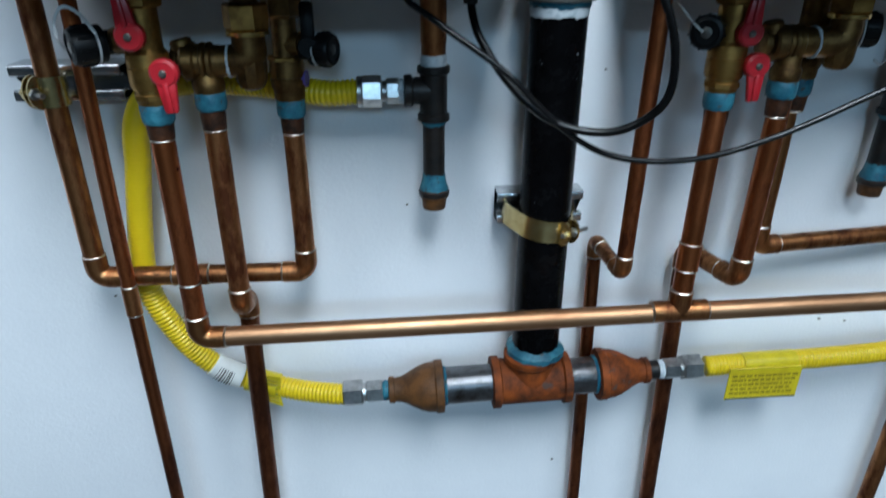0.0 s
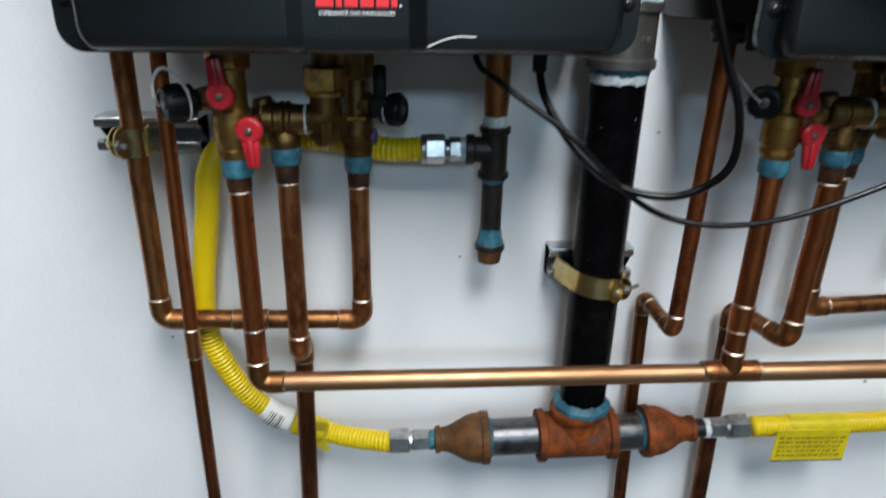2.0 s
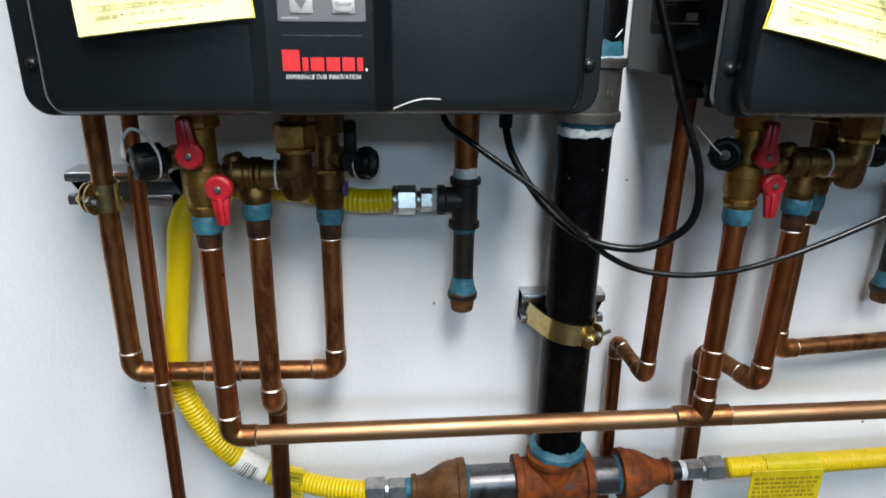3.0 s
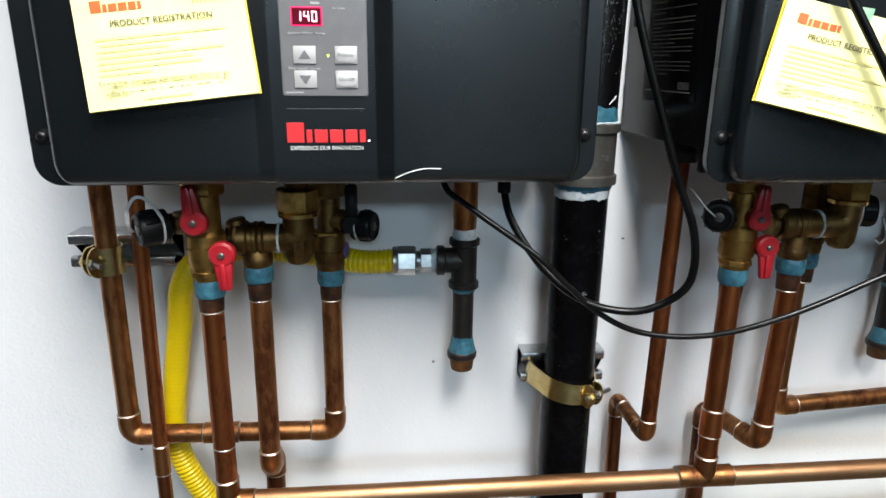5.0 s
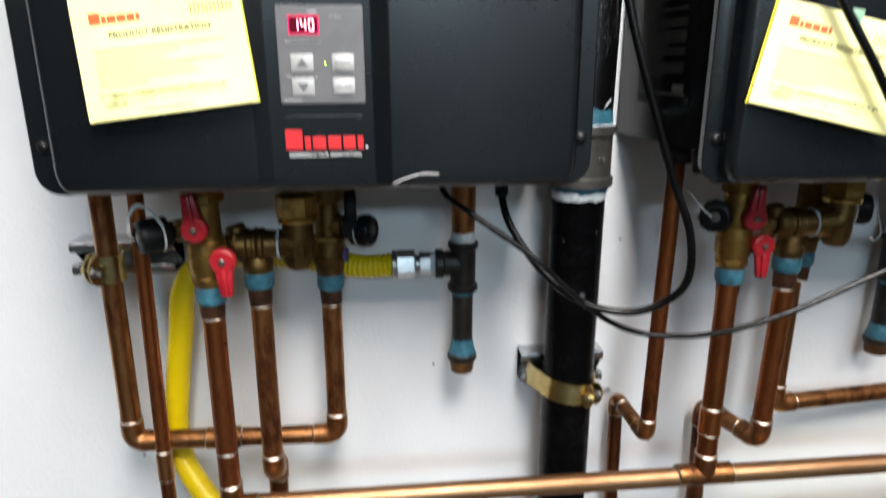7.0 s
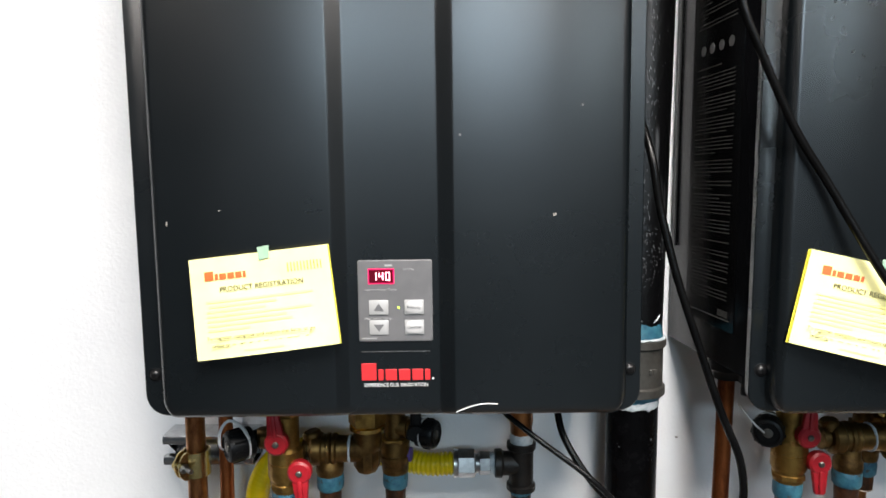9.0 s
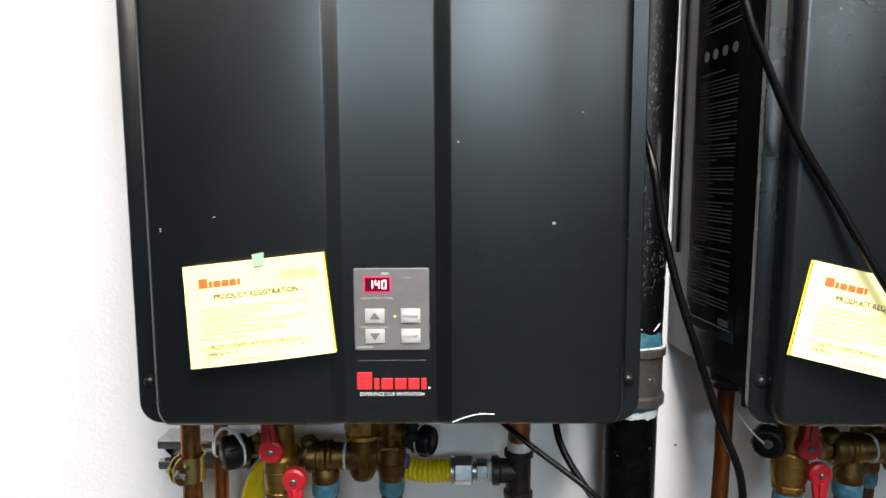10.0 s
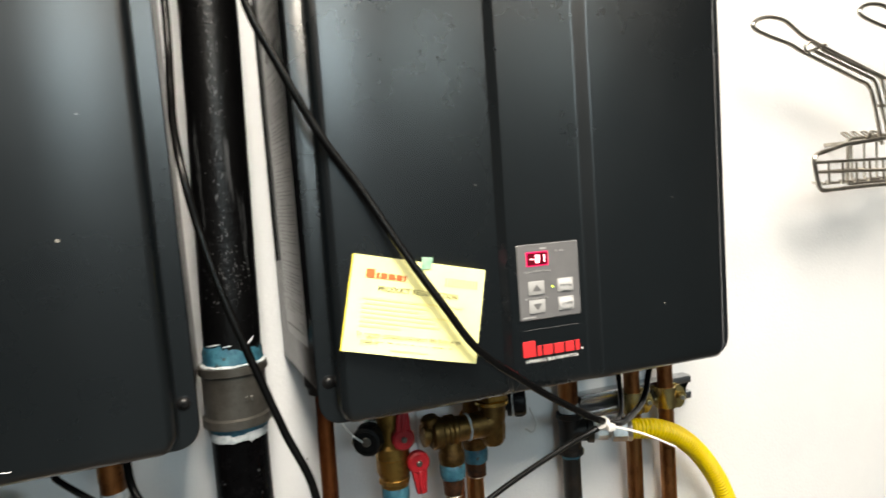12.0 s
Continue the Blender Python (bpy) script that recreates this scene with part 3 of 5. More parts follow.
# ---- cards taped to the heaters ----
def registration_card(tl, tr, br, bl, label):
    c = empty("registration_card", label, "paper card", "taped registration cards")
    tl, tr, br, bl = (Vector(v) for v in (tl, tr, br, bl))

    def at(u, v, d=0.0):
        a, b = tl + (tr - tl) * u, bl + (br - bl) * u
        nrm = (tr - tl).cross(bl - tl).normalized()
        if nrm.y > 0:
            nrm = -nrm
        bow = 0.0035 * math.sin(math.pi * u) * (v ** 2)
        return a + (b - a) * v + nrm * (d + bow)

    def sheet(d, grow, mat, name, n=10):
        bm = bmesh.new()
        front = [[bm.verts.new(at(u / n * (1 + grow) - grow * 0.6, v / n * (1 + grow * 0.5), d)) for u in range(n + 1)] for v in range(n + 1)]
        back = [[bm.verts.new(at(u / n * (1 + grow) - grow * 0.6, v / n * (1 + grow * 0.5), d - 0.0008)) for u in range(n + 1)] for v in range(n + 1)]
        for g in (front, back):
            for r, s in zip(g, g[1:]):
                for i in range(n):
                    bm.faces.new((r[i], r[i + 1], s[i + 1], s[i]))
        for i in range(n):
            for a, b in (((0, i), (0, i + 1)), ((n, i), (n, i + 1)), ((i, 0), (i + 1, 0)), ((i, n), (i + 1, n))):
                bm.faces.new((front[a[0]][a[1]], front[b[0]][b[1]], back[b[0]][b[1]], back[a[0]][a[1]]))
        return part(name, bm, mat, c)

    face = sheet(0.0, 0.0, CARD, "front_leaf")
    sheet(-0.0035, 0.012, CARD_EDGE, "back_leaf")

    def bar(u0, u1, v0, v1, mat, name="printed_line"):
        bm = bmesh.new()
        n = 4
        top = [bm.verts.new(at(u0 + (u1 - u0) * i / n, v0, 0.0007)) for i in range(n + 1)]
        bot = [bm.verts.new(at(u0 + (u1 - u0) * i / n, v1, 0.0007)) for i in range(n + 1)]
        for i in range(n):
            bm.faces.new((top[i], top[i + 1], bot[i + 1], bot[i]))
        part(name, bm, mat, face)

    u = 0.105
    for i, w in enumerate((0.065, 0.025, 0.05, 0.05, 0.045, 0.022)):
        bar(u, u + w, 0.135 if i == 0 else 0.165, 0.225, PRINT_ORANGE, "brand_mark")
        u += w + 0.008
    for i in range(11):
        bar(0.700 + i * 0.0235, 0.700 + i * 0.0235 + 0.0085, 0.135, 0.225, PRINT_TAN, "bar_code_line")
    rng = random.Random(11)
    for i, (a, b) in enumerate(((0.10, 0.86), (0.12, 0.60), (0.10, 0.52), (0.10, 0.84), (0.10, 0.66), (0.10, 0.70), (0.10, 0.40))):
        bar(a, b, 0.425 + i * 0.047, 0.425 + i * 0.047 + 0.022, PRINT_FAINT)
    for v, a0, b0 in ((0.868, 0.26, 0.80),):
        x = a0
        while x < b0:
            w = rng.uniform(0.012, 0.04)
            bar(x, min(x + w, b0), v, v + 0.006, PRINT_PALE)
            x += w + rng.uniform(0.008, 0.05)
    bar(0.34, 0.62, 0.935, 0.950, PRINT_FAINT)
    ux = (tr - tl).normalized()
    uz = (tl - bl).normalized()
    nn = ux.cross(uz)
    m = Matrix.Translation(at(0.505, 0.325, 0.0009)) @ Matrix((ux, uz, nn)).transposed().to_4x4()
    for words, u, v, wide in (("To register, complete and return this form or go", 0.47, 0.797, 0.78), ("online to", 0.185, 0.870, 0.13)):
        small = Matrix.Translation(at(u, v, 0.0019)) @ Matrix((ux, uz, nn)).transposed().to_4x4()
        text_mesh("card_text", words, 0.0046, small, PRINT_PALE, face, fit_width=(tr - tl).length * wide)
    text_mesh("card_heading", "PRODUCT REGISTRATION", 0.0066, m, PRINT_PALE, face, fit_width=(tr - tl).length * 0.60)
    bm = bmesh.new()
    q = [at(0.50, -0.05, 0.0002), at(0.585, -0.06, 0.0002), at(0.58, 0.06, 0.0011), at(0.505, 0.08, 0.0011)]
    bm.faces.new([bm.verts.new(v) for v in q])
    bm.faces.new([bm.verts.new(v + Vector((0, 0.0004, 0))) for v in q])
    part("tape", bm, TAPE_GREEN, c, "strip of green tape")
    return c


registration_card((-0.183, -0.270, 1.4645), (-0.0565, -0.272, 1.479), (-0.0455, -0.278, 1.3890), (-0.1760, -0.277, 1.3725), "pale yellow printed registration card taped to the heater cover")
registration_card((0.383, -0.268, 1.4720), (0.5040, -0.280, 1.4450), (0.4860, -0.286, 1.3590), (0.3630, -0.274, 1.3870), "pale yellow printed card taped askew to the heater cover")


# ---- copper pipes ----
def copper_run(pts, r, label, mat=COPPER, couplings=(), skip=(), elbow_mat=None):
    """A soldered pipe run: straight tubes, elbows at the corners, bright solder rings."""
    run = empty("copper_pipe", label, "copper pipe", "copper pipes")
    pts = [Vector(p) for p in pts]
    n = len(pts)
    for i, (a, b) in enumerate(zip(pts, pts[1:])):
        d = (b - a).normalized()
        s = a + d * (r * 1.4 if i > 0 else 0)
        e = b - d * (r * 1.4 if i < n - 2 else 0)
        if (e - s).length > 0.002:
            part("tube", sweep(bmesh.new(), [s + (e - s) * k / 4 for k in range(5)], r, 20), mat[i] if isinstance(mat, list) else mat, run)
    for i in range(1, n - 1):
        if i in skip:
            continue
        a, b, c = pts[i - 1], pts[i], pts[i + 1]
        u, v = (a - b).normalized(), (c - b).normalized()
        leg = min(r * 2.5, (a - b).length * 0.5, (c - b).length * 0.5)
        line = fillet([b + u * leg, b, b + v * leg], r * 1.25, 8)
        elbow = part("elbow", sweep(bmesh.new(), line, r * 1.11, 20), elbow_mat or (COPPER if isinstance(mat, list) else mat), run)
        for w in (u, v):
            part("solder_ring", lathe(b + w * (leg - 0.0005), w, [(0, r * 1.12), (0.0007, r * 1.155), (0.0020, r * 1.03)], 20), SOLDER, elbow)
    for (i, s, half) in couplings:
        a, b = pts[i], pts[i + 1]
        d = (b - a).normalized()
        p = a + (b - a) * s
        cpl = part("coupling", sweep(bmesh.new(), [p - d * half, p, p + d * half], r * 1.11, 20), elbow_mat or (COPPER if isinstance(mat, list) else mat), run)
        for w in (-1, 1):
            part("solder_ring", lathe(p + d * w * (half - 0.0005), d * w, [(0, r * 1.12), (0.0007, r * 1.155), (0.002, r * 1.03)], 20), SOLDER, cpl)
    return run


def tee_fitting(run, p, axis, branch, r, half, stub):
    p, axis, branch = Vector(p), Vector(axis), Vector(branch)
    bm = sweep(bmesh.new(), [p - axis * half, p, p + axis * half], r * 1.12, 20)
    sweep(bm, [p, p + branch * stub], r * 1.12, 20)
    t = part("tee", bm, COPPER, run)
    for q, w in ((p - axis * half, -axis), (p + axis * half, axis), (p + branch * stub, branch)):
        part("solder_ring", lathe(q - w * 0.0005, w, [(0, r * 1.12), (0.0007, r * 1.16), (0.002, r * 1.03)], 20), SOLDER, t)


R34 = 0.0111
R12 = 0.0088
XC, XM, XH = -0.1206, -0.0793, -0.0100      # cold, relief and hot drops of the first heater
YC, YM, YH = -0.190, -0.159, -0.115
ZMAIN = 0.9530
XA, XB, XD = 0.4133, 0.4960, 0.5425           # the same of the second
main = copper_run([(XC, YC, 1.195), (XC, YC, ZMAIN), (1.35, YC, ZMAIN + 0.016)], R34, "bright copper cold water main running along the wall", [COPPER_RED, COPPER_BRIGHT])
for z in (1.020,):
    part("solder_ring", lathe((XC, YC, z), (0, 0, 1), [(0, R34 * 1.0), (0.0008, R34 * 1.06), (0.002, R34 * 1.0)], 20), SOLDER, main)
tee_fitting(main, (XA, YC, ZMAIN + 0.0075), (1, 0, 0), (0, 0, 1), R34, 0.032, 0.027)
copper_run([(0.4265, -0.1680, 1.205), (XA, YC, ZMAIN + 0.03)], R34, "reddish copper cold drop under the second heater", COPPER_RED, couplings=((0, 0.80, 0.015),))
copper_run([(XM, YM, 1.200), (XM, YM, 0.973), (-0.0825, -0.118, 0.960), (-0.1015, -0.118, 0.02)], R34, "brown copper relief pipe bending back and down the wall", [COPPER, COPPER, COPPER_BROWN])
copper_run([(XH, YH, 1.190), (XH, YH, 0.991), (-0.2452, YH, 0.993), (-0.2452, YH, 1.46)], R34, "copper hot water pipe looping up beside the heater", COPPER, couplings=((1, 0.56, 0.020),))
copper_run([(-0.2009, -0.1350, 1.3431), (-0.2065, -0.1350, 0.9761), (-0.2098, -0.1350, 0.02)], R12 * 0.9, "thin dark copper condensate pipe down the wall", [COPPER_RED, COPPER_BROWN], couplings=((1, 0.004, 0.018),), skip=(1,))
copper_run([(0.3588, -0.1590, 1.3429), (0.3538, -0.1590, 0.9945), (0.3475, -0.0740, 0.9987), (0.3697, -0.0740, 0.02)], R12, "copper pipe with a short offset back to the wall", [COPPER_RED, COPPER, COPPER_BROWN])
copper_run([(XB + 0.003, YM, 1.200), (XB - 0.001, YM, 0.981), (0.4672, -0.0740, 0.9821), (0.4885, -0.0740, 0.02)], R34, "reddish copper relief pipe of the second heater", [COPPER_RED, COPPER, COPPER_BROWN])
copper_run([(XD, -0.106, 1.190), (XD, -0.106, 0.9985), (0.7960, -0.0760, 0.9970), (0.7995, -0.0760, 1.4566)], R34, "copper hot water pipe looping up beside the second heater", COPPER)
copper_run([(0.8540, -0.0760, 1.3389), (0.8500, -0.0760, 0.02)], R34, "straight copper pipe under the edge of the second heater", COPPER)


# ---- valves ----
def settle(thing, x, y, dz, turn=0.0):
    """Lift a fitting by dz and turn it about its own upright axis."""
    thing.matrix_basis = Matrix.Translation((x, y, dz)) @ Matrix.Rotation(radians(turn), 4, "Z") @ Matrix.Translation((-x, -y, 0))
    return thing


def smeared(base, axis, profile, seed, amount=0.05, slip=0.0016, seg=26):
    """A turned band laid on by hand: uneven thickness and ragged ends."""
    bm = lathe(base, axis, profile, seg)
    base, axis, rnd = Vector(base), Vector(axis).normalized(), random.Random(seed)
    for v in bm.verts:
        d = v.co - base
        along = axis * d.dot(axis)
        v.co = base + along + (d - along) * (1 + rnd.uniform(-amount, amount)) + axis * rnd.uniform(-slip, slip)
    return bm


def sealant(thing, x, y, z, r, hgt, mat=BLUE, stain=0.0):
    part("sealant_band", smeared((x, y, z), (0, 0, 1), [(0, r * 0.90), (0.0015, r * 0.96), (hgt * 0.3, r * 1.0), (hgt * 0.65, r * 1.01), (hgt - 0.0015, r * 0.98), (hgt, r * 0.92)], int(x * 9000 + z * 700), 0.022, 0.0007), mat, thing)
    if stain:
        part("tarnish_stain", smeared((x, y, z - stain), (0, 0, 1), [(0, r * 0.765), (stain * 0.4, r * 0.80), (stain * 0.8, r * 0.82), (stain, r * 0.80)], int(x * 5000), 0.008, 0.0012), TARNISH, thing)
        part("solder_ring", lathe((x, y, z - stain - 0.001), (0, 0, 1), [(0, r * 0.745), (0.0010, r * 0.80), (0.0022, r * 0.76)], 20), SOLDER, thing)


def lever(thing, x, y, z, down, turn=0.0, mat=RED):
    """A flat plastic lever on a round hub, with its screw."""
    bm = lathe((x, y, z), (0, -1, 0), [(0, 0.0115), (0.002, 0.0125), (0.009, 0.0122), (0.011, 0.0100)], 20)
    c, s = math.cos(turn), math.sin(turn)
    blade = bmesh.new()
    box(blade, -0.0078, 0.0078, -0.010, -0.003, 0.004, 0.035, bevel=0.0024)
    for v in blade.verts:
        v.co.x *= 1.15 - 0.42 * min(max((v.co.z - 0.006) / 0.028, 0), 1)
    box(blade, -0.0026, 0.0026, -0.0125, -0.006, 0.008, 0.034, bevel=0.0015)
    m = Matrix.Translation((x, y, z)) @ Matrix.Rotation(turn, 4, "Y") @ Matrix.Rotation(math.pi if down else 0, 4, "Y")
    bmesh.ops.transform(blade, matrix=m, verts=blade.verts)
    me = bpy.data.meshes.new("tmp")
    blade.to_mesh(me)
    bm.from_mesh(me)
    bpy.data.meshes.remove(me)
    blade.free()
    lv = part("lever", bm, mat, thing, "red plastic lever")
    part("lever_screw", lathe((x, y - 0.0108, z), (0, -1, 0), [(0, 0.0034), (0.0015, 0.0032), (0.0025, 0.002)], 12), IRON_GREY, lv)
    return lv


def hose_cap(thing, base, axis, r=0.0165, length=0.030, leash=None):
    base, axis = Vector(base), Vector(axis).normalized()
    part("drain_neck", lathe(base - axis * 0.022, axis, [(0, 0.0105), (0.026, 0.0105)], 16), BLACK_PLASTIC, thing)
    cap = part("drain_cap", lathe(base, axis, [(0, r * 0.9), (0.001, r * 0.98), (0.006, r * 0.98), (0.0065, r * 0.9), (0.0085, r * 0.9), (0.009, r), (length - 0.004, r), (length - 0.001, r * 0.90), (length, r * 0.72), (length - 0.0015, r * 0.66), (length - 0.002, 0.0035), (length - 0.0005, 0.0030)], 24), BLACK_PLASTIC, thing, "black plastic drain cap")
    part("leash_ring", lathe(base + axis * 0.0064, axis, [(0, r * 0.92), (0.0003, r * 1.03), (0.0017, r * 1.03), (0.0020, r * 0.92)], 24), PALE, cap, "clear plastic ring")
    part("cap_eyelet", lathe(base + axis * (length - 0.0018), axis, [(0, 0.0052), (0.0012, 0.0050), (0.0016, 0.0040)], 14), IRON_GREY, cap)
    for k in range(11):
        a = 2 * math.pi * k / 11
        up = axis.orthogonal().normalized()
        side = axis.cross(up)
        q = base + axis * 0.010 + (r + 0.0002) * (math.cos(a) * up + math.sin(a) * side)
        part("grip_rib", sweep(bmesh.new(), [q, q + axis * (length - 0.015)], 0.0011, 6), BLACK_PLASTIC, cap)
    if leash:
        part("cap_leash", sweep(bmesh.new(), spline(leash, 8), 0.0015, 8, flat=0.55), PALE, thing, "clear plastic leash")


def cold_valve(x, y, levers, cap, cap_axis, leash):
    """levers: place of the lower and the upper hub off the valve's axis; cap: place of the drain cap's back."""
    v = empty("service_valve", "brass cold water valve with two red levers and black cap", "valve", "service valves")
    part("valve_body", lathe((x, y, 1.207), (0, 0, 1), [(0, 0.0150), (0.004, 0.0158), (0.013, 0.0158), (0.0135, 0.0172), (0.017, 0.0186), (0.032, 0.0186), (0.0325, 0.0178), (0.0335, 0.0178), (0.034, 0.0186), (0.045, 0.0182), (0.049, 0.0150), (0.085, 0.0150)], 26), BRASS, v)
    part("drain_boss", sweep(bmesh.new(), [Vector((x, y, 1.266)), Vector((x, y, 1.266)).lerp(Vector(cap), 0.55), Vector(cap) - Vector(cap_axis).normalized() * 0.012], 0.0118, 16), BRASS_DARK, v)
    part("union_nut", hexnut((x, y, 1.290), (0, 0, 1), 0.034, 0.0205), BRASS, v)
    part("lower_collar", lathe((x, y, 1.2105), (0, 0, 1), [(0, 0.0165), (0.0012, 0.0176), (0.0055, 0.0176), (0.0065, 0.0165)], 8), BRASS, v)
    sealant(v, x, y, 1.189, 0.0150, 0.0185, stain=0.016)
    for (dx, dy, z), down, turn in zip(levers, (True, False), (-0.05, levers[2])):
        part("stem", lathe((x, y, z), (dx, dy, 0), [(0, 0.0068), (math.hypot(dx, dy) + 0.002, 0.0068)], 14), BRASS, v)
        lever(v, x + dx, y + dy, z, down, turn)
    hose_cap(v, cap, cap_axis, length=0.028, leash=leash)
    return v


def relief_valve(x, y, xu, z, left, tape):
    """The barrel over the relief pipe, joined by a cast elbow to the union beside it."""
    v = empty("relief_valve", "tarnished brass relief elbow joined to the heater union", "valve", "relief valves")
    k = (tape - left) / 0.052
    part("valve_body", lathe((left, y, z), (1, 0, 0), [(d * k, r) for d, r in ((0, 0.0095), (0.001, 0.0130), (0.006, 0.0130), (0.0065, 0.0105), (0.009, 0.0105), (0.0095, 0.0160), (0.012, 0.0182), (0.021, 0.0182), (0.023, 0.0162), (0.027, 0.0162), (0.028, 0.0176), (0.031, 0.0176), (0.032, 0.0162), (0.034, 0.0176), (0.037, 0.0176), (0.039, 0.0150), (0.052, 0.0145))], 26), BRASS_DARK, v)
    part("spring_cap", lathe((left + 0.012, y, z + 0.010), (-0.25, 0, 1), [(0, 0.0105), (0.009, 0.0100), (0.011, 0.0080)], 16), BRASS_DARK, v)
    part("inlet", lathe((x, y, 1.204), (0, 0, 1), [(0, 0.0140), (0.004, 0.0152), (0.012, 0.0152), (0.016, 0.0128), (z - 1.204, 0.0128)], 20), BRASS_DARK, v)
    sealant(v, x, y, 1.188, 0.0150, 0.0175, stain=0.020)
    part("thread_tape", smeared((tape - 0.0012, y, z), (1, 0, 0), [(0, 0.0142), (0.0010, 0.0160), (0.0026, 0.0158), (0.0034, 0.0140)], 17, 0.025, 0.0005, 22), TAPE_WHITE, v)
    arm = sweep(bmesh.new(), fillet([(tape + 0.001, y, z), (xu, y, z), (xu, y, z + 0.032)], 0.011, 8), [0.0146, 0.0158] + [0.0160] * 8 + [0.0150], 18)
    turned(arm, (xu - 0.001, y, z - 0.027), (0, 0, 1), [(0, 0.0075), (0.002, 0.0112), (0.008, 0.0146), (0.022, 0.0156), (0.030, 0.0150)], 10)
    part("elbow_body", arm, BRASS_DARK, v)
    part("union_flange", lathe((xu, y, z + 0.0225), (0, 0, 1), [(0, 0.0170), (0.001, 0.0196), (0.005, 0.0198), (0.006, 0.0180)], 22), BRASS_BRIGHT, v)
    part("union_nut", hexnut((xu, y, z + 0.028), (0, 0, 1), 0.024, 0.0208), BRASS, v, "brass hexagon union")
    part("tail_piece", lathe((xu, y, z + 0.048), (0, 0, 1), [(0, 0.0125), (1.340 - z - 0.048, 0.0125)], 16), BRASS_DARK, v)
    return v


def hot_valve(x, y, leash=None, reach=0.0, r=0.0165):
    v = empty("service_valve", "dull brass hot water valve with a black lever and drain cap", "valve", "service valves")
    part("valve_body", lathe((x, y, 1.207), (0, 0, 1), [(0, 0.0150), (0.005, 0.0158), (0.010, 0.0158), (0.013, 0.0175), (0.021, 0.0180), (0.0215, 0.0170), (0.0235, 0.0170), (0.024, 0.0180), (0.040, 0.0175), (0.043, 0.0128), (0.085, 0.0128)], 22), BRASS_DARK, v)
    part("body_band", lathe((x, y, 1.246), (0, 0, 1), [(0, 0.0172), (0.001, 0.0188), (0.004, 0.0188), (0.005, 0.0172)], 6), BRASS, v)
    part("union_nut", hexnut((x, y, 1.288), (0, 0, 1), 0.034, 0.0195), BRASS_DARK, v)
    sealant(v, x, y, 1.189, 0.0150, 0.0180, stain=0.018)
    part("side_port", lathe((x, y, 1.262), (1, -0.25, 0), [(0, 0.0125), (0.016, 0.0125), (0.017, 0.0105), (0.030, 0.0105)], 14), BRASS_DARK, v)
    lv = part("lever", boxed(x + 0.019, x + 0.032, y - 0.024, y - 0.012, 1.252, 1.304, bevel=0.0035), BLACK_PLASTIC, v, "black plastic lever")
    part("lever_hub", lathe((x + 0.0255, y - 0.010, 1.262), (0, -1, 0), [(0, 0.0100), (0.012, 0.0110), (0.016, 0.0095)], 18), BLACK_PLASTIC, lv)
    hose_cap(v, (x + 0.028 + reach, y - 0.008, 1.258), (1, -0.45, 0.02), r, 0.024, leash)
    part("primer_mark", lathe((x + 0.012, y, 1.228), (1, -0.2, 0), [(0, 0.0085), (0.0075, 0.0085)], 12), PURPLE, v)
    return v


XV, YV = 0.4265, -0.1680
settle(cold_valve(XC, YC, [(0.0210, -0.0220, 1.2388), (-0.0020, -0.0210, 1.2690), -0.10], (XC - 0.036, YC + 0.002, 1.260), (-0.8, -0.6, -0.05), [(-0.1525, -0.2097, 1.2707), (-0.1604, -0.2142, 1.2869), (-0.1704, -0.2186, 1.293), (-0.1783, -0.2209, 1.283), (-0.1792, -0.2209, 1.268), (-0.1807, -0.2080, 1.2585)]), XC, YC, 0.001)
settle(cold_valve(XV, YV, [(0.0233, -0.0110, 1.2343), (0.0073, -0.0160, 1.2653), 0.05], (XV - 0.0170, YV + 0.0120, 1.2640), (-0.49, -0.87, 0.02), [(0.3700, -0.1640, 1.2920), (0.3750, -0.1700, 1.2850), (0.3830, -0.1770, 1.2740), (0.3925, -0.1795, 1.2655)]), XV, YV, -0.0015)
settle(relief_valve(XM, YM, -0.0370, 1.2335, -0.1090, -0.0570), XM, YM, 0.006)
settle(relief_valve(XB + 0.001, YM, 0.5500, 1.2425, 0.4630, 0.5180), XB, YM, 0.008)
settle(hot_valve(XH, YH), XH, YH, -0.014)
settle(hot_valve(XD, YH, [(XD + 0.060, -0.150, 1.255), (XD + 0.067, -0.151, 1.236), (XD + 0.062, -0.151, 1.226), (XD + 0.053, -0.151, 1.231)], 0.014, 0.0175), XD, YH, 0.0)


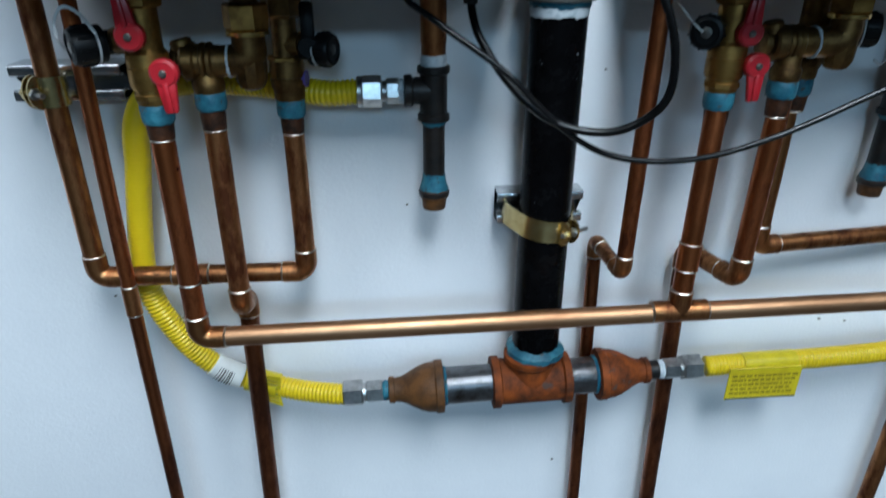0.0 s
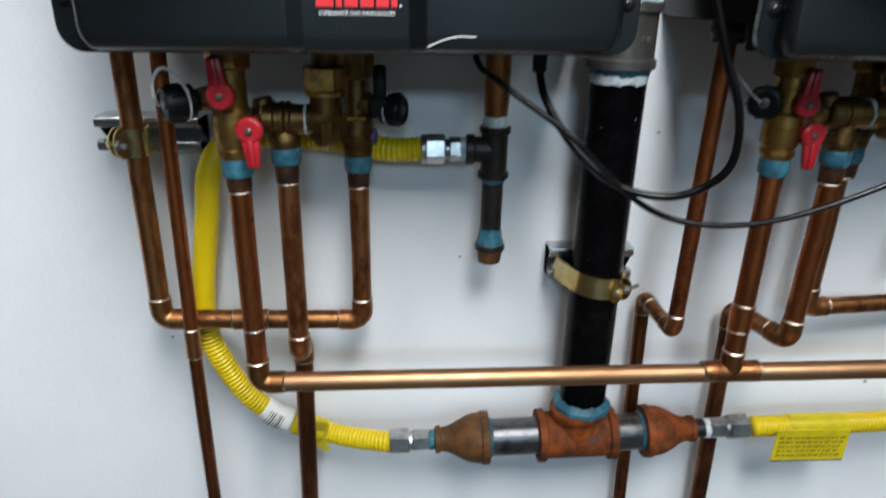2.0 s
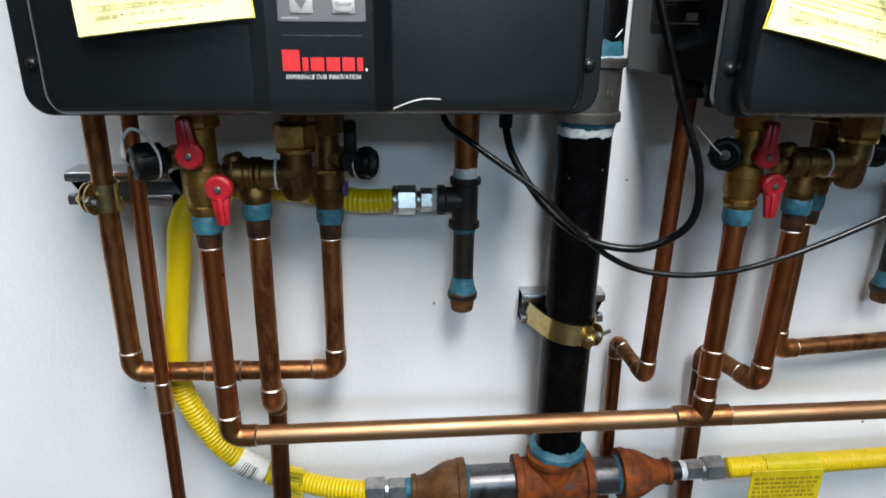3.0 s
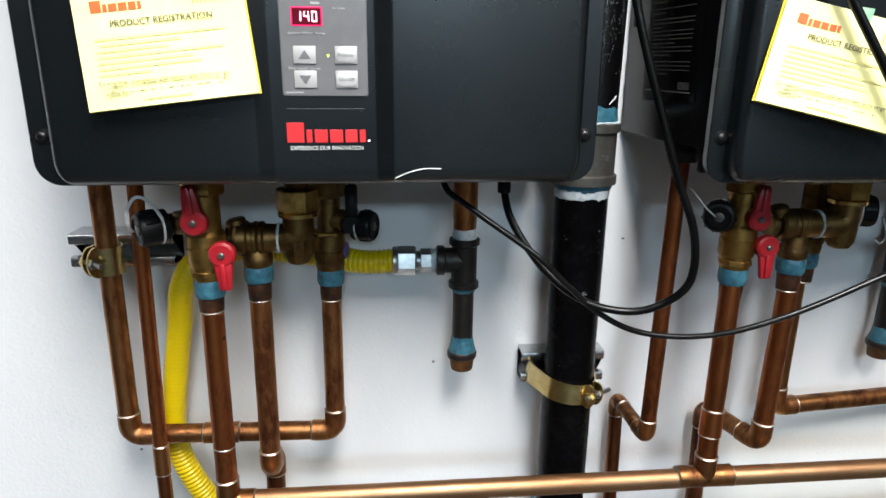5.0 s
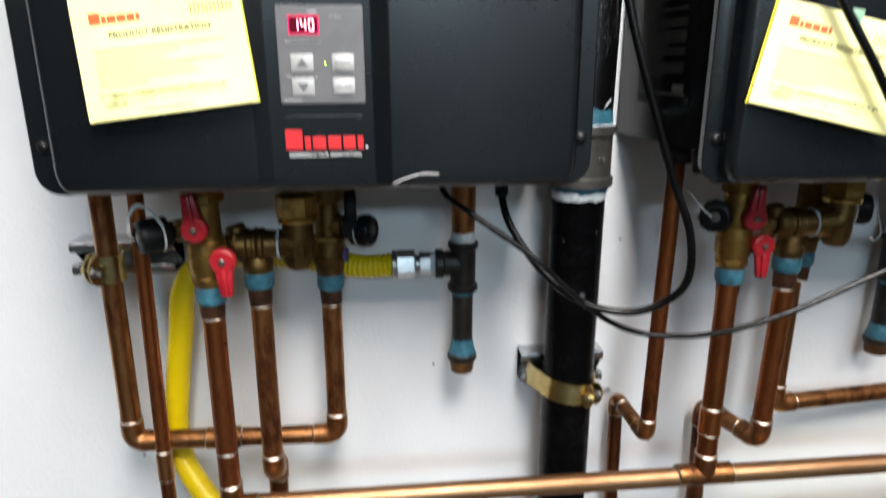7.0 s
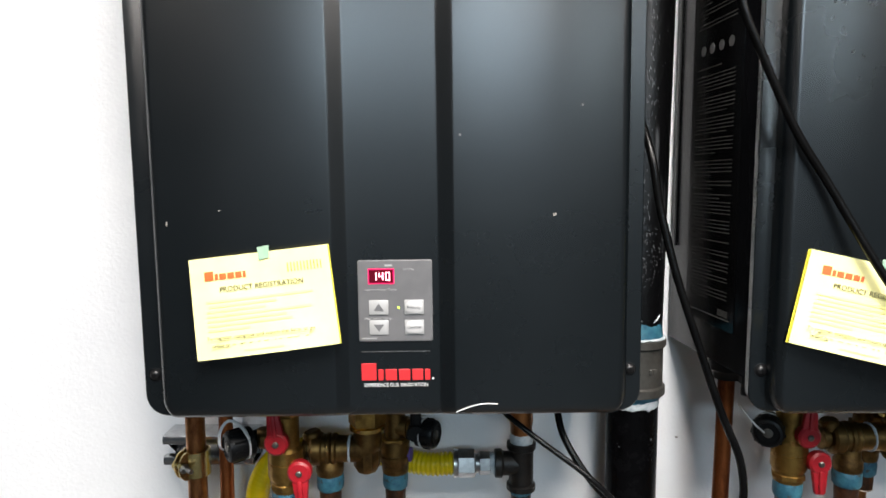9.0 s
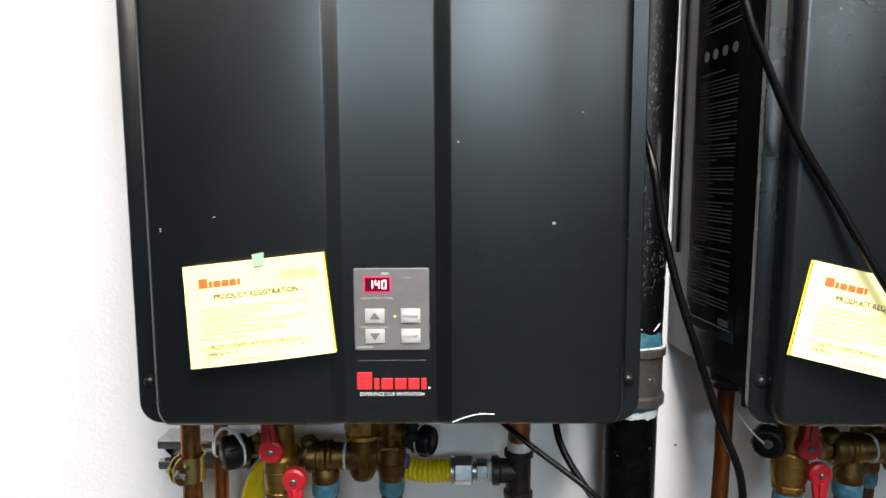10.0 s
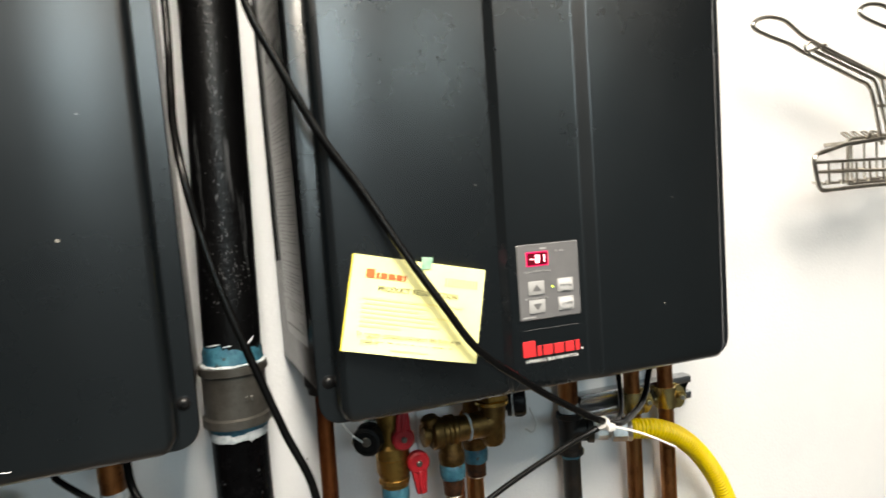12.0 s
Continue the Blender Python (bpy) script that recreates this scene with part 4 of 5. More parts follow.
# ---- gas tees with their drip legs ----
def gas_tee(x, y, side, label, dz=0.0):
    """Iron tee with its drip leg; side: level direction of the branch."""
    g = empty("gas_tee", label, "gas fitting", "gas inlet tees")
    side = Vector(side).normalized()

    def along(d):
        return Vector((x, y, 1.1965)) + side * d

    part("inlet_pipe", lathe((x, y, 1.2330), (0, 0, 1), [(0, 0.0120), (0.002, 0.0130), (0.012, 0.0130), (0.014, 0.0138), (0.122, 0.0138)], 20), COPPER, g)
    part("thread_tape", smeared((x, y, 1.2215), (0, 0, 1), [(0, 0.0130), (0.003, 0.0142), (0.008, 0.0138), (0.013, 0.0128)], 12, 0.04, 0.0015), TAPE_WHITE, g)
    bm = lathe((x, y, 1.1640), (0, 0, 1), [(0, 0.0150), (0.001, 0.0175), (0.007, 0.0175), (0.009, 0.0148), (0.050, 0.0148), (0.052, 0.0175), (0.058, 0.0175), (0.059, 0.0155)], 24)
    turned(bm, (x, y, 1.1965), side, [(0, 0.0145), (0.022, 0.0145), (0.024, 0.0172), (0.031, 0.0172), (0.032, 0.0150)], 24)
    part("tee_body", bm, IRON, g)
    sealant(g, x, y, 1.1590, 0.0135, 0.006)
    part("drip_nipple", lathe((x, y, 1.0920), (0, 0, 1), [(0, 0.0122), (0.070, 0.0122)], 20), IRON, g)
    part("sealant_band", smeared((x, y, 1.0835), (0, 0, 1), [(0, 0.0158), (0.003, 0.0160), (0.009, 0.0142), (0.016, 0.0130), (0.020, 0.0123)], int(x * 4000), 0.03, 0.0014), BLUE, g)
    cap = part("drip_cap", lathe((x, y, 1.0600), (0, 0, 1), [(0, 0.0080), (0.0015, 0.0128), (0.004, 0.0136), (0.012, 0.0142), (0.015, 0.0146), (0.016, 0.0166), (0.023, 0.0170), (0.025, 0.0155)], 22), RUST_BROWN, g)
    part("cap_rim", lathe((x, y, 1.0768), (0, 0, 1), [(0, 0.0164), (0.0012, 0.0176), (0.0062, 0.0176), (0.0075, 0.0160)], 22), IRON, cap)
    part("thread_tape", smeared(along(0.032), side, [(0, 0.0120), (0.002, 0.0132), (0.005, 0.0128), (0.007, 0.0118)], 31, 0.05, 0.0012), TAPE_WHITE, g)
    part("adapter", hexnut(along(0.037), side, 0.014, 0.0138), NICKEL, g)
    part("adapter_neck", lathe(along(0.050), side, [(0, 0.0112), (0.006, 0.0112)], 18), NICKEL, g)
    part("hose_nut", hexnut(along(0.055), side, 0.022, 0.0168), NICKEL, g)
    part("nut_collar", lathe(along(0.076), side, [(0, 0.0160), (0.001, 0.0166), (0.005, 0.0166), (0.006, 0.0150)], 22), NICKEL, g)
    g.matrix_basis = Matrix.Translation((0, 0, dz))
    return g


GX, GY = 0.1405, -0.102
GX2, GY2 = 0.6965, -0.075
gas_tee(GX, GY, (-1, 0, 0), "black iron gas tee with a capped drip leg")
gas_tee(GX2, GY2, (0.906, -0.423, 0), "black iron gas tee under the second heater", -0.0115)


def corrugated_hose(pts, r, label, smooth=(0, 0)):
    """A ribbed, plastic-coated connector: ring after ring along a smooth line."""
    hose = empty("gas_hose", label, "gas hose", "yellow gas hoses")
    line = spline(pts, 40)
    dense, acc, pitch = [line[0]], 0.0, 0.0052
    step = pitch / 6
    for a, b in zip(line, line[1:]):
        d = (b - a).length
        while acc + d >= step:
            k = (step - acc) / d
            a = a + (b - a) * k
            d = (b - a).length
            dense.append(a)
            acc = 0.0
        acc += d
    n = len(dense)
    rad = []
    for i in range(n):
        wave = 0.5 + 0.5 * math.cos(2 * math.pi * i / 6)
        soft = 0.12 if smooth[0] * n < i < smooth[1] * n else 1.0
        rad.append(r * (1 - 0.13 * soft * (1 - wave ** 0.6)))
    part("ribbed_hose", sweep(bmesh.new(), dense, rad, 18), YELLOW, hose, sharp=2.0)
    return hose, dense


def wrap_label(hose, dense, a, b, r, mat, name, label):
    """A sticker folded round the hose."""
    n = len(dense)
    seg = dense[int(a * n):int(b * n)]
    lab = part(name, sweep(bmesh.new(), seg[::4] + [seg[-1]], r, 18), mat, hose, label, sharp=2.0)
    return lab, seg


yhose, yline = corrugated_hose([(GX - 0.080, GY, 1.1965), (0.0253, -0.1000, 1.1951), (-0.0167, -0.0860, 1.1983), (-0.0587, -0.0780, 1.2025), (-0.1140, -0.0740, 1.2046), (-0.1572, -0.0800, 1.1964), (-0.1798, -0.0860, 1.1646), (-0.1870, -0.0880, 1.1163), (-0.1961, -0.0880, 1.0619), (-0.2043, -0.0880, 1.0003), (-0.2032, -0.0900, 0.9623), (-0.1909, -0.0920, 0.9243), (-0.1651, -0.0900, 0.8731), (-0.1310, -0.0885, 0.8375), (-0.0885, -0.0875, 0.8162), (-0.0390, -0.0970, 0.8060), (0.0120, -0.1095, 0.8060), (0.0250, -0.1105, 0.8065)], 0.0142, "yellow corrugated gas hose curving behind the copper pipes", (0.24, 0.56))
wrap_label(yhose, yline, 0.765, 0.820, 0.0158, PAPER, "bar_code_sticker", "white bar code sticker")
n = len(yline)
for i in range(7):
    k = int((0.778 + 0.0042 * i) * n)
    a = yline[k]
    d = (yline[k + 3] - a).normalized()
    across = Vector((0, -1, 0)).cross(d).normalized()
    bm = bmesh.new()
    arc = []
    for q in range(7):
        w = radians(-50 + 15 * q)
        arc.append(a + 0.0160 * (Vector((0, -1, 0)) * math.cos(w) + across * math.sin(w)))
    part("bar_code_line", sweep(bm, arc, 0.0004 + 0.0003 * (i % 3), 6), PRINT_BLACK, yhose)
wrap_label(yhose, yline, 0.826, 0.882, 0.0162, YELLOW_TAG, "warning_sleeve", "yellow warning sleeve")
for a0, a1, up, tilt in ((0.842, 0.885, 0.0205, 0.004), (0.850, 0.884, -0.0190, -0.003)):
    p, q = yline[int(a0 * n)], yline[int(a1 * n)]
    bm = bmesh.new()
    quad = [p + Vector((0, -0.013, 0)), q + Vector((0, -0.013, 0)), q + Vector((0.003, -0.0145, up + tilt)), p + Vector((0.002, -0.0145, up))]
    back = [v + Vector((0, 0.0012, 0)) for v in quad]
    f, g = [bm.verts.new(v) for v in quad], [bm.verts.new(v) for v in back]
    bm.faces.new(f)
    bm.faces.new(g)
    for k in range(4):
        bm.faces.new((f[k], f[(k + 1) % 4], g[(k + 1) % 4], g[k]))
    flap = part("sleeve_flap", bm, YELLOW_TAG, yhose)
    for k in range(3):
        u = 0.2 + 0.25 * k
        a, b = quad[0].lerp(quad[3], u), quad[1].lerp(quad[2], u)
        part("printed_line", sweep(bmesh.new(), [a.lerp(b, 0.12) + Vector((0, -0.0003, 0)), a.lerp(b, 0.9) + Vector((0, -0.0003, 0))], 0.0007, 6), PRINT_OCHRE, flap)

MX, MY, MZ = 0.2660, -0.1105, 0.8145
rhose, rline = corrugated_hose([(0.5079, -0.1107, 0.8212), (0.5842, -0.1094, 0.8228), (0.6873, -0.1070, 0.8239), (0.7901, -0.1040, 0.8300), (0.8827, -0.1000, 0.8628), (0.9394, -0.0980, 0.9244), (0.9457, -0.0980, 0.9971), (0.9257, -0.1000, 1.0633), (0.8915, -0.1040, 1.1172), (0.8471, -0.1150, 1.1589), (0.8060, -0.1170, 1.1800), (GX2 + 0.0725, GY2 - 0.0338, 1.1850)], 0.0142, "yellow corrugated gas hose looping to the second heater")
tag = bmesh.new()
tag_line = [rline[int(len(rline) * f)] for f in (0.060, 0.085, 0.110, 0.135, 0.150)]
sweep(tag, tag_line, 0.0150, 18)
part("warning_sleeve", tag, YELLOW_TAG, rhose, "yellow warning sleeve")
flag = part("warning_flag", boxed(0.533, 0.634, -0.1285, -0.1265, 0.7760, 0.8275, bevel=0.0006, seg=1), YELLOW_TAG, rhose, "yellow printed warning flag")
rng = random.Random(5)
for i in range(5):
    x = 0.538
    while x < 0.622:
        w = rng.uniform(0.003, 0.009)
        part("printed_line", boxed(x, x + w, -0.1290, -0.1284, 0.8130 - 0.0070 * i, 0.8168 - 0.0070 * i), PRINT_OCHRE, flag)
        x += w + rng.uniform(0.001, 0.003)
part("printed_band", boxed(0.534, 0.633, -0.1290, -0.1284, 0.7768, 0.7790), PRINT_BLACK, flag)


# ---- gas manifold ----
man = empty("gas_manifold", "rusty iron gas manifold with two reducers under the riser", "gas fitting")
tee = bmesh.new()
turned(tee, (MX - 0.052, MY, MZ), (1, 0, 0), [(0, 0.030), (0.001, 0.0345), (0.010, 0.0345), (0.012, 0.0305), (0.092, 0.0305), (0.094, 0.0345), (0.103, 0.0345), (0.104, 0.030)], 28)
turned(tee, (MX, MY, MZ), (0, 0, 1), [(0, 0.030), (0.032, 0.030), (0.036, 0.0345), (0.043, 0.0345), (0.044, 0.031)], 28)
part("tee_body", tee, RUST, man)
for s in (-1, 1):
    a = MX + s * 0.050
    gap = 0.065 if s < 0 else 0.039
    part("nipple", lathe((a, MY, MZ), (s, 0, 0), [(0, 0.0245), (gap + 0.012, 0.0245)], 24), STEEL_NIPPLE, man)
    b = a + s * gap
    part("sealant_band", lathe((b - s * 0.004, MY, MZ), (s, 0, 0), [(0, 0.0250), (0.002, 0.0262), (0.005, 0.0250)], 22), BLUE, man)
    part("reducer", lathe((b, MY, MZ), (s, 0, 0), [(0, 0.030), (0.001, 0.0345), (0.010, 0.0350), (0.012, 0.0330), (0.022, 0.0320), (0.030, 0.0295), (0.040, 0.0245), (0.050, 0.0190), (0.056, 0.0166), (0.062, 0.0158), (0.064, 0.0160), (0.065, 0.0176), (0.071, 0.0176), (0.072, 0.014)], 26), RUST_BROWN if s < 0 else RUST, man)
    c = b + s * 0.072
    if s > 0:
        part("close_nipple", lathe((c - 0.002, MY, MZ), (1, 0, 0), [(0, 0.0125), (0.018, 0.0125)], 20), IRON, man)
        c += 0.013
    part("sealant_band", lathe((c, MY, MZ), (s, 0, 0), [(0, 0.0125), (0.004, 0.0135), (0.008, 0.0122)], 20), TAPE_WHITE if s > 0 else BLUE, man)
    part("adapter", hexnut((c + s * 0.007, MY, MZ), (s, 0, 0), 0.022, 0.0148), NICKEL, man)
    part("adapter_neck", lathe((c + s * 0.026, MY, MZ), (s, 0, 0), [(0, 0.0120), (0.010, 0.0120)], 18), NICKEL, man)
    part("hose_nut", hexnut((c + s * 0.033, MY, MZ), (s, 0, 0), 0.026, 0.0178), NICKEL, man)

man.matrix_basis = Matrix.Translation((MX, MY, MZ)) @ Matrix.Rotation(radians(-1.8), 4, "Y") @ Matrix.Translation((-MX, -MY, -MZ))

# ---- black gas riser ----
riser = empty("gas_riser", "black steel gas riser with a grey coupling between the heaters", "gas pipe")
RX, RY, RR = 0.2708, -0.1065, 0.0298
part("lower_pipe", sweep(bmesh.new(), [(RX, RY, 0.860 + 0.0428 * i) for i in range(11)], RR, 28), BLACK_PIPE, riser)
part("upper_pipe", sweep(bmesh.new(), [(RX + 0.0015 + 0.0032 * min(i, 3), RY + 0.0055 * min(i, 3), 1.360 + 0.12 * i) for i in range(11)] + [(RX + 0.0111, RY + 0.0165, CEIL)], 0.0302, 28), BLACK_SMEAR, riser)
part("sealant_collar", smeared((RX, RY, 0.855), (0, 0, 1), [(0, 0.0335), (0.004, 0.0370), (0.010, 0.0368), (0.015, 0.0310), (0.019, 0.0285)], 3, 0.035, 0.0015, 34), BLUE, riser, "smeared blue thread sealant")
part("coupling", lathe((RX, RY, 1.287), (0, 0, 1), [(0, 0.0320), (0.001, 0.0365), (0.010, 0.0365), (0.012, 0.0335), (0.056, 0.0335), (0.058, 0.0365), (0.066, 0.0365), (0.067, 0.033)], 28), IRON_GREY, riser, "grey iron coupling")
for dx, w in ((0.0090, 0.0034), (0.0140, 0.0042)):
    part("casting_mark", boxed(RX + dx, RX + dx + w, RY - 0.0340 + 0.0016 * (dx > 0.01) - 0.0002 + 0.0012, RY - 0.0300, 1.3150, 1.3215, bevel=0.0008, seg=1), IRON_GREY, riser)
part("thread_tape", smeared((RX, RY, 1.2705), (0, 0, 1), [(0, 0.0290), (0.003, 0.0304), (0.008, 0.0306), (0.013, 0.0302)], 4, 0.02, 0.0012, 34), TAPE_WHITE, riser)
part("sealant_band", smeared((RX, RY, 1.2800), (0, 0, 1), [(0, 0.0300), (0.003, 0.0316), (0.007, 0.0312)], 5, 0.02, 0.0012, 34), BLUE, riser)
part("sealant_band", smeared((RX + 0.001, RY, 1.352), (0, 0, 1), [(0, 0.0332), (0.006, 0.0316), (0.014, 0.0312), (0.020, 0.0300), (0.025, 0.0290)], 6, 0.02, 0.0025, 34), BLUE, riser)
part("thread_tape", smeared((RX + 0.001, RY, 1.3535), (0, 0, 1), [(0, 0.0346), (0.0012, 0.0348), (0.0024, 0.0322)], 8, 0.02, 0.0006, 34), TAPE_WHITE, riser)
for a0, a1, z0, z1 in ((-150, -112, 1.3765, 1.3795), (-64, -40, 1.3740, 1.3830), (-108, -90, 1.3760, 1.3770)):
    part("tape_shred", sweep(bmesh.new(), [(RX + 0.001 + 0.0302 * math.cos(radians(a0 + (a1 - a0) * k / 6)), RY + 0.0302 * math.sin(radians(a0 + (a1 - a0) * k / 6)), z0 + (z1 - z0) * k / 6) for k in range(7)], [0.0003, 0.0006, 0.0010, 0.0008, 0.0010, 0.0006, 0.0002], 8), TAPE_WHITE, riser)


# grey scuffs and spatter on the upper pipe, and its upright highlight drawn in flecks
rng = random.Random(21)
marks = bmesh.new()
for k in range(270):
    if k < 150:
        z, turn, wide, tall = rng.gauss(1.447, 0.020), rng.gauss(-90, 26), rng.uniform(0.0003, 0.0014), rng.uniform(0.0003, 0.0016)
    else:
        # long flecks down the front draw the pipe's soft highlight in grey
        z, turn, wide, tall = rng.uniform(1.42, 1.84), rng.gauss(-92, 7.5), rng.uniform(0.0002, 0.0009), rng.uniform(0.0010, 0.0060)
    if z < 1.385:
        continue
    lean = min((z - 1.360) / 0.12, 3)
    fleck = bmesh.new()
    box(fleck, -wide / 2, wide / 2, -0.0003, 0.0003, -tall / 2, tall / 2)
    at = Matrix.Translation((RX + 0.0015 + 0.0032 * lean, RY + 0.0055 * lean, z)) @ Matrix.Rotation(radians(turn + 90), 4, "Z") @ Matrix.Translation((0, -0.0303, 0)) @ Matrix.Rotation(radians(rng.uniform(-35, 35) if k < 150 else rng.uniform(-12, 12)), 4, "Y")
    bmesh.ops.transform(fleck, matrix=at, verts=fleck.verts)
    tmp = bpy.data.meshes.new("fleck")
    fleck.to_mesh(tmp)
    fleck.free()
    marks.from_mesh(tmp)
    bpy.data.meshes.remove(tmp)
tagged(part("scuff_and_sheen", marks, SCUFF_SHEEN, riser, "pale grey scuffs and spatter with a drawn highlight streak"), kind="stuff")

# ---- strut channels and clamps ----
def strut(x0, x1, z, label, depth=0.022, height=0.041):
    """A C-shaped channel with in-turned, rounded lips, its open side to the room."""
    t = empty("strut_channel", label, "strut channel", "strut channels")
    y0, y1, w, h = WALL - depth, WALL - 0.001, 0.0025, height / 2
    half = [(y1, h - 0.002), (y1 - 0.002, h), (y0 + 0.003, h), (y0 + 0.001, h - 0.001), (y0, h - 0.003), (y0, h - 0.0088), (y0 + 0.001, h - 0.0110), (y0 + 0.003, h - 0.0120), (y0 + 0.009, h - 0.0120), (y0 + 0.009, h - 0.0120 + w), (y0 + w + 0.001, h - 0.0120 + w), (y0 + w, h - 0.0086), (y0 + w, h - w), (y1 - w, h - w)]
    outline = half + [(y, -v) for y, v in half[::-1]]
    bm = bmesh.new()
    ends = [[bm.verts.new((x, y, z + v)) for y, v in outline] for x in (x0, x1)]
    n = len(outline)
    for k in range(n):
        bm.faces.new((ends[0][k], ends[0][(k + 1) % n], ends[1][(k + 1) % n], ends[1][k]))
    for ring in ends:
        bmesh.ops.triangulate(bm, faces=[bm.faces.new(ring)])
    part("channel", bm, GALV, t)
    return t


def ribbon(line, z, width, thick=0.0020, notch=0.0):
    """A flat strap on edge along a line seen from above; notch: a split in its first end."""
    bm = bmesh.new()
    line = [Vector((u, v, 0)) for u, v in line]
    rings = []
    for i, p in enumerate(line):
        t = (line[min(i + 1, len(line) - 1)] - line[max(i - 1, 0)]).normalized()
        off = Vector((-t.y, t.x, 0)) * thick / 2
        grow = notch * (0.15 if i == 0 else 0.0)
        rings.append([bm.verts.new(p + sg * off + Vector((0, 0, z + k * (width / 2 - grow)))) for sg, k in ((-1, -1), (1, -1), (1, 1), (-1, 1))])
    for r, q in zip(rings, rings[1:]):
        for k in range(4):
            bm.faces.new((r[k], r[(k + 1) % 4], q[(k + 1) % 4], q[k]))
    bm.faces.new(rings[0][::-1])
    bm.faces.new(rings[-1])
    return bm


def pipe_clamp(x, y, z, r, width, ear, label, turn=0.0, halves=None, rod=0.036):
    """A two-piece strap round a pipe with its bolt; the ears point along the turn."""
    c = empty("pipe_clamp", label, "pipe clamp", "pipe clamps")
    a0 = math.degrees(turn)
    for lead, start, end in halves or (((), a0 - 185, a0 - 11), ((), a0 + 185, a0 + 11)):
        arc = [(x + (r + 0.0015) * math.cos(radians(start + (end - start) * k / 16)), y + (r + 0.0015) * math.sin(radians(start + (end - start) * k / 16))) for k in range(17)]
        line = [(v.x, v.y) for v in spline([(u, v, 0) for u, v in [(x + u, y + v) for u, v in lead] + arc[::2]], 4)]
        part("strap", ribbon(line, z, width, notch=0.02 if lead else 0.0), ZINC_YELLOW, c)
    d = Vector((math.cos(turn), math.sin(turn), 0))
    n = Vector((-math.sin(turn), math.cos(turn), 0))
    for s in (-1, 1):
        e = bmesh.new()
        for f in (-0.0011, 0.0011):
            rim = [(-0.001, -width / 2)] + [(ear - width * 0.36 + width * 0.36 * math.cos(w), 0.56 * width * math.sin(w)) for w in (radians(-90 + 15 * k) for k in range(13))] + [(-0.001, width / 2)]
            e.faces.new([e.verts.new((max(u, -0.001), f, v)) for u, v in rim])
        e.verts.ensure_lookup_table()
        half = len(e.verts) // 2
        for k in range(half):
            e.faces.new((e.verts[k], e.verts[(k + 1) % half], e.verts[half + (k + 1) % half], e.verts[half + k]))
        off = s * (r * math.sin(2 * math.pi * 0.03) + 0.0022)
        m = Matrix.Translation(Vector((x, y, z)) + d * (r * 0.98) + n * off) @ Matrix.Rotation(turn, 4, "Z")
        bmesh.ops.transform(e, matrix=m, verts=e.verts)
        part("ear", e, ZINC_YELLOW, c)
    p = Vector((x, y, z)) + d * (r + ear * 0.55)
    part("bolt", lathe(p - n * 0.014, n, [(0, 0.0028), (rod, 0.0028)], 12), NICKEL, c)
    part("bolt_head", hexnut(p - n * 0.011, n, 0.005, 0.0062), ZINC_YELLOW, c)
    part("nut", hexnut(p + n * 0.006, n, 0.004, 0.0058), NICKEL, c)
    return c


strut(-0.297, -0.186, 1.2070, "short galvanised strut channel behind the copper pipes", 0.042, 0.038)
strut(0.220, 0.325, 1.046, "short galvanised strut channel behind the gas riser", 0.030)
strut(0.722, 0.906, 1.2090, "galvanised strut channel behind the far copper pipes", 0.021, 0.036)
pipe_clamp(-0.2452, YH, 1.206, R34 + 0.0022, 0.030, 0.013, "yellow zinc clamp holding a copper pipe to the strut", radians(-128))
riser_clamp = pipe_clamp(RX, RY, 1.040, RR, 0.026, 0.016, "yellow zinc strap clamp round the black riser", radians(-52),
                         ((((-0.0440, 0.0330), (-0.0430, 0.0210), (-0.0385, 0.0080)), -158, -61), (((0.0400, 0.0330), (0.0385, 0.0200), (0.0345, 0.0070)), 0, -43)), 0.046)
riser_clamp.matrix_basis = Matrix.Translation((RX, RY, 1.040)) @ Matrix.Rotation(radians(6), 4, "Y") @ Matrix.Translation((-RX, -RY, -1.040))
pipe_clamp(0.7978, -0.076, 1.209, R34 + 0.0020, 0.030, 0.014, "yellow zinc clamp on a copper pipe", radians(-20))
pipe_clamp(0.8536, -0.076, 1.207, R34 + 0.0020, 0.030, 0.014, "yellow zinc clamp on the outer copper pipe", radians(-20))


# ---- cables ----
def cable(pts, r, mat, label, n=14):
    return tagged(part("cable", sweep(bmesh.new(), spline(pts, n), r, 12), mat, sharp=2.0), label, "cable", "hanging cables")


cable([(0.2435, -0.1300, 1.9542), (0.2420, -0.1450, 1.7215), (0.2408, -0.1780, 1.6400), (0.2410, -0.2080, 1.6000), (0.2455, -0.2370, 1.5560), (0.2535, -0.2415, 1.5070), (0.2640, -0.2470, 1.4610), (0.2723, -0.2508, 1.4304), (0.2907, -0.2566, 1.3729), (0.3095, -0.2623, 1.3168), (0.3276, -0.2672, 1.2691), (0.3315, -0.2632, 1.2238), (0.314, -0.2532, 1.198), (0.2832, -0.2441, 1.1863), (0.2414, -0.2326, 1.1937), (0.2041, -0.2186, 1.2222), (0.1744, -0.1996, 1.266), (0.1671, -0.179, 1.3028)], 0.0038, CABLE, "black power cable hanging in a loop under the heater")
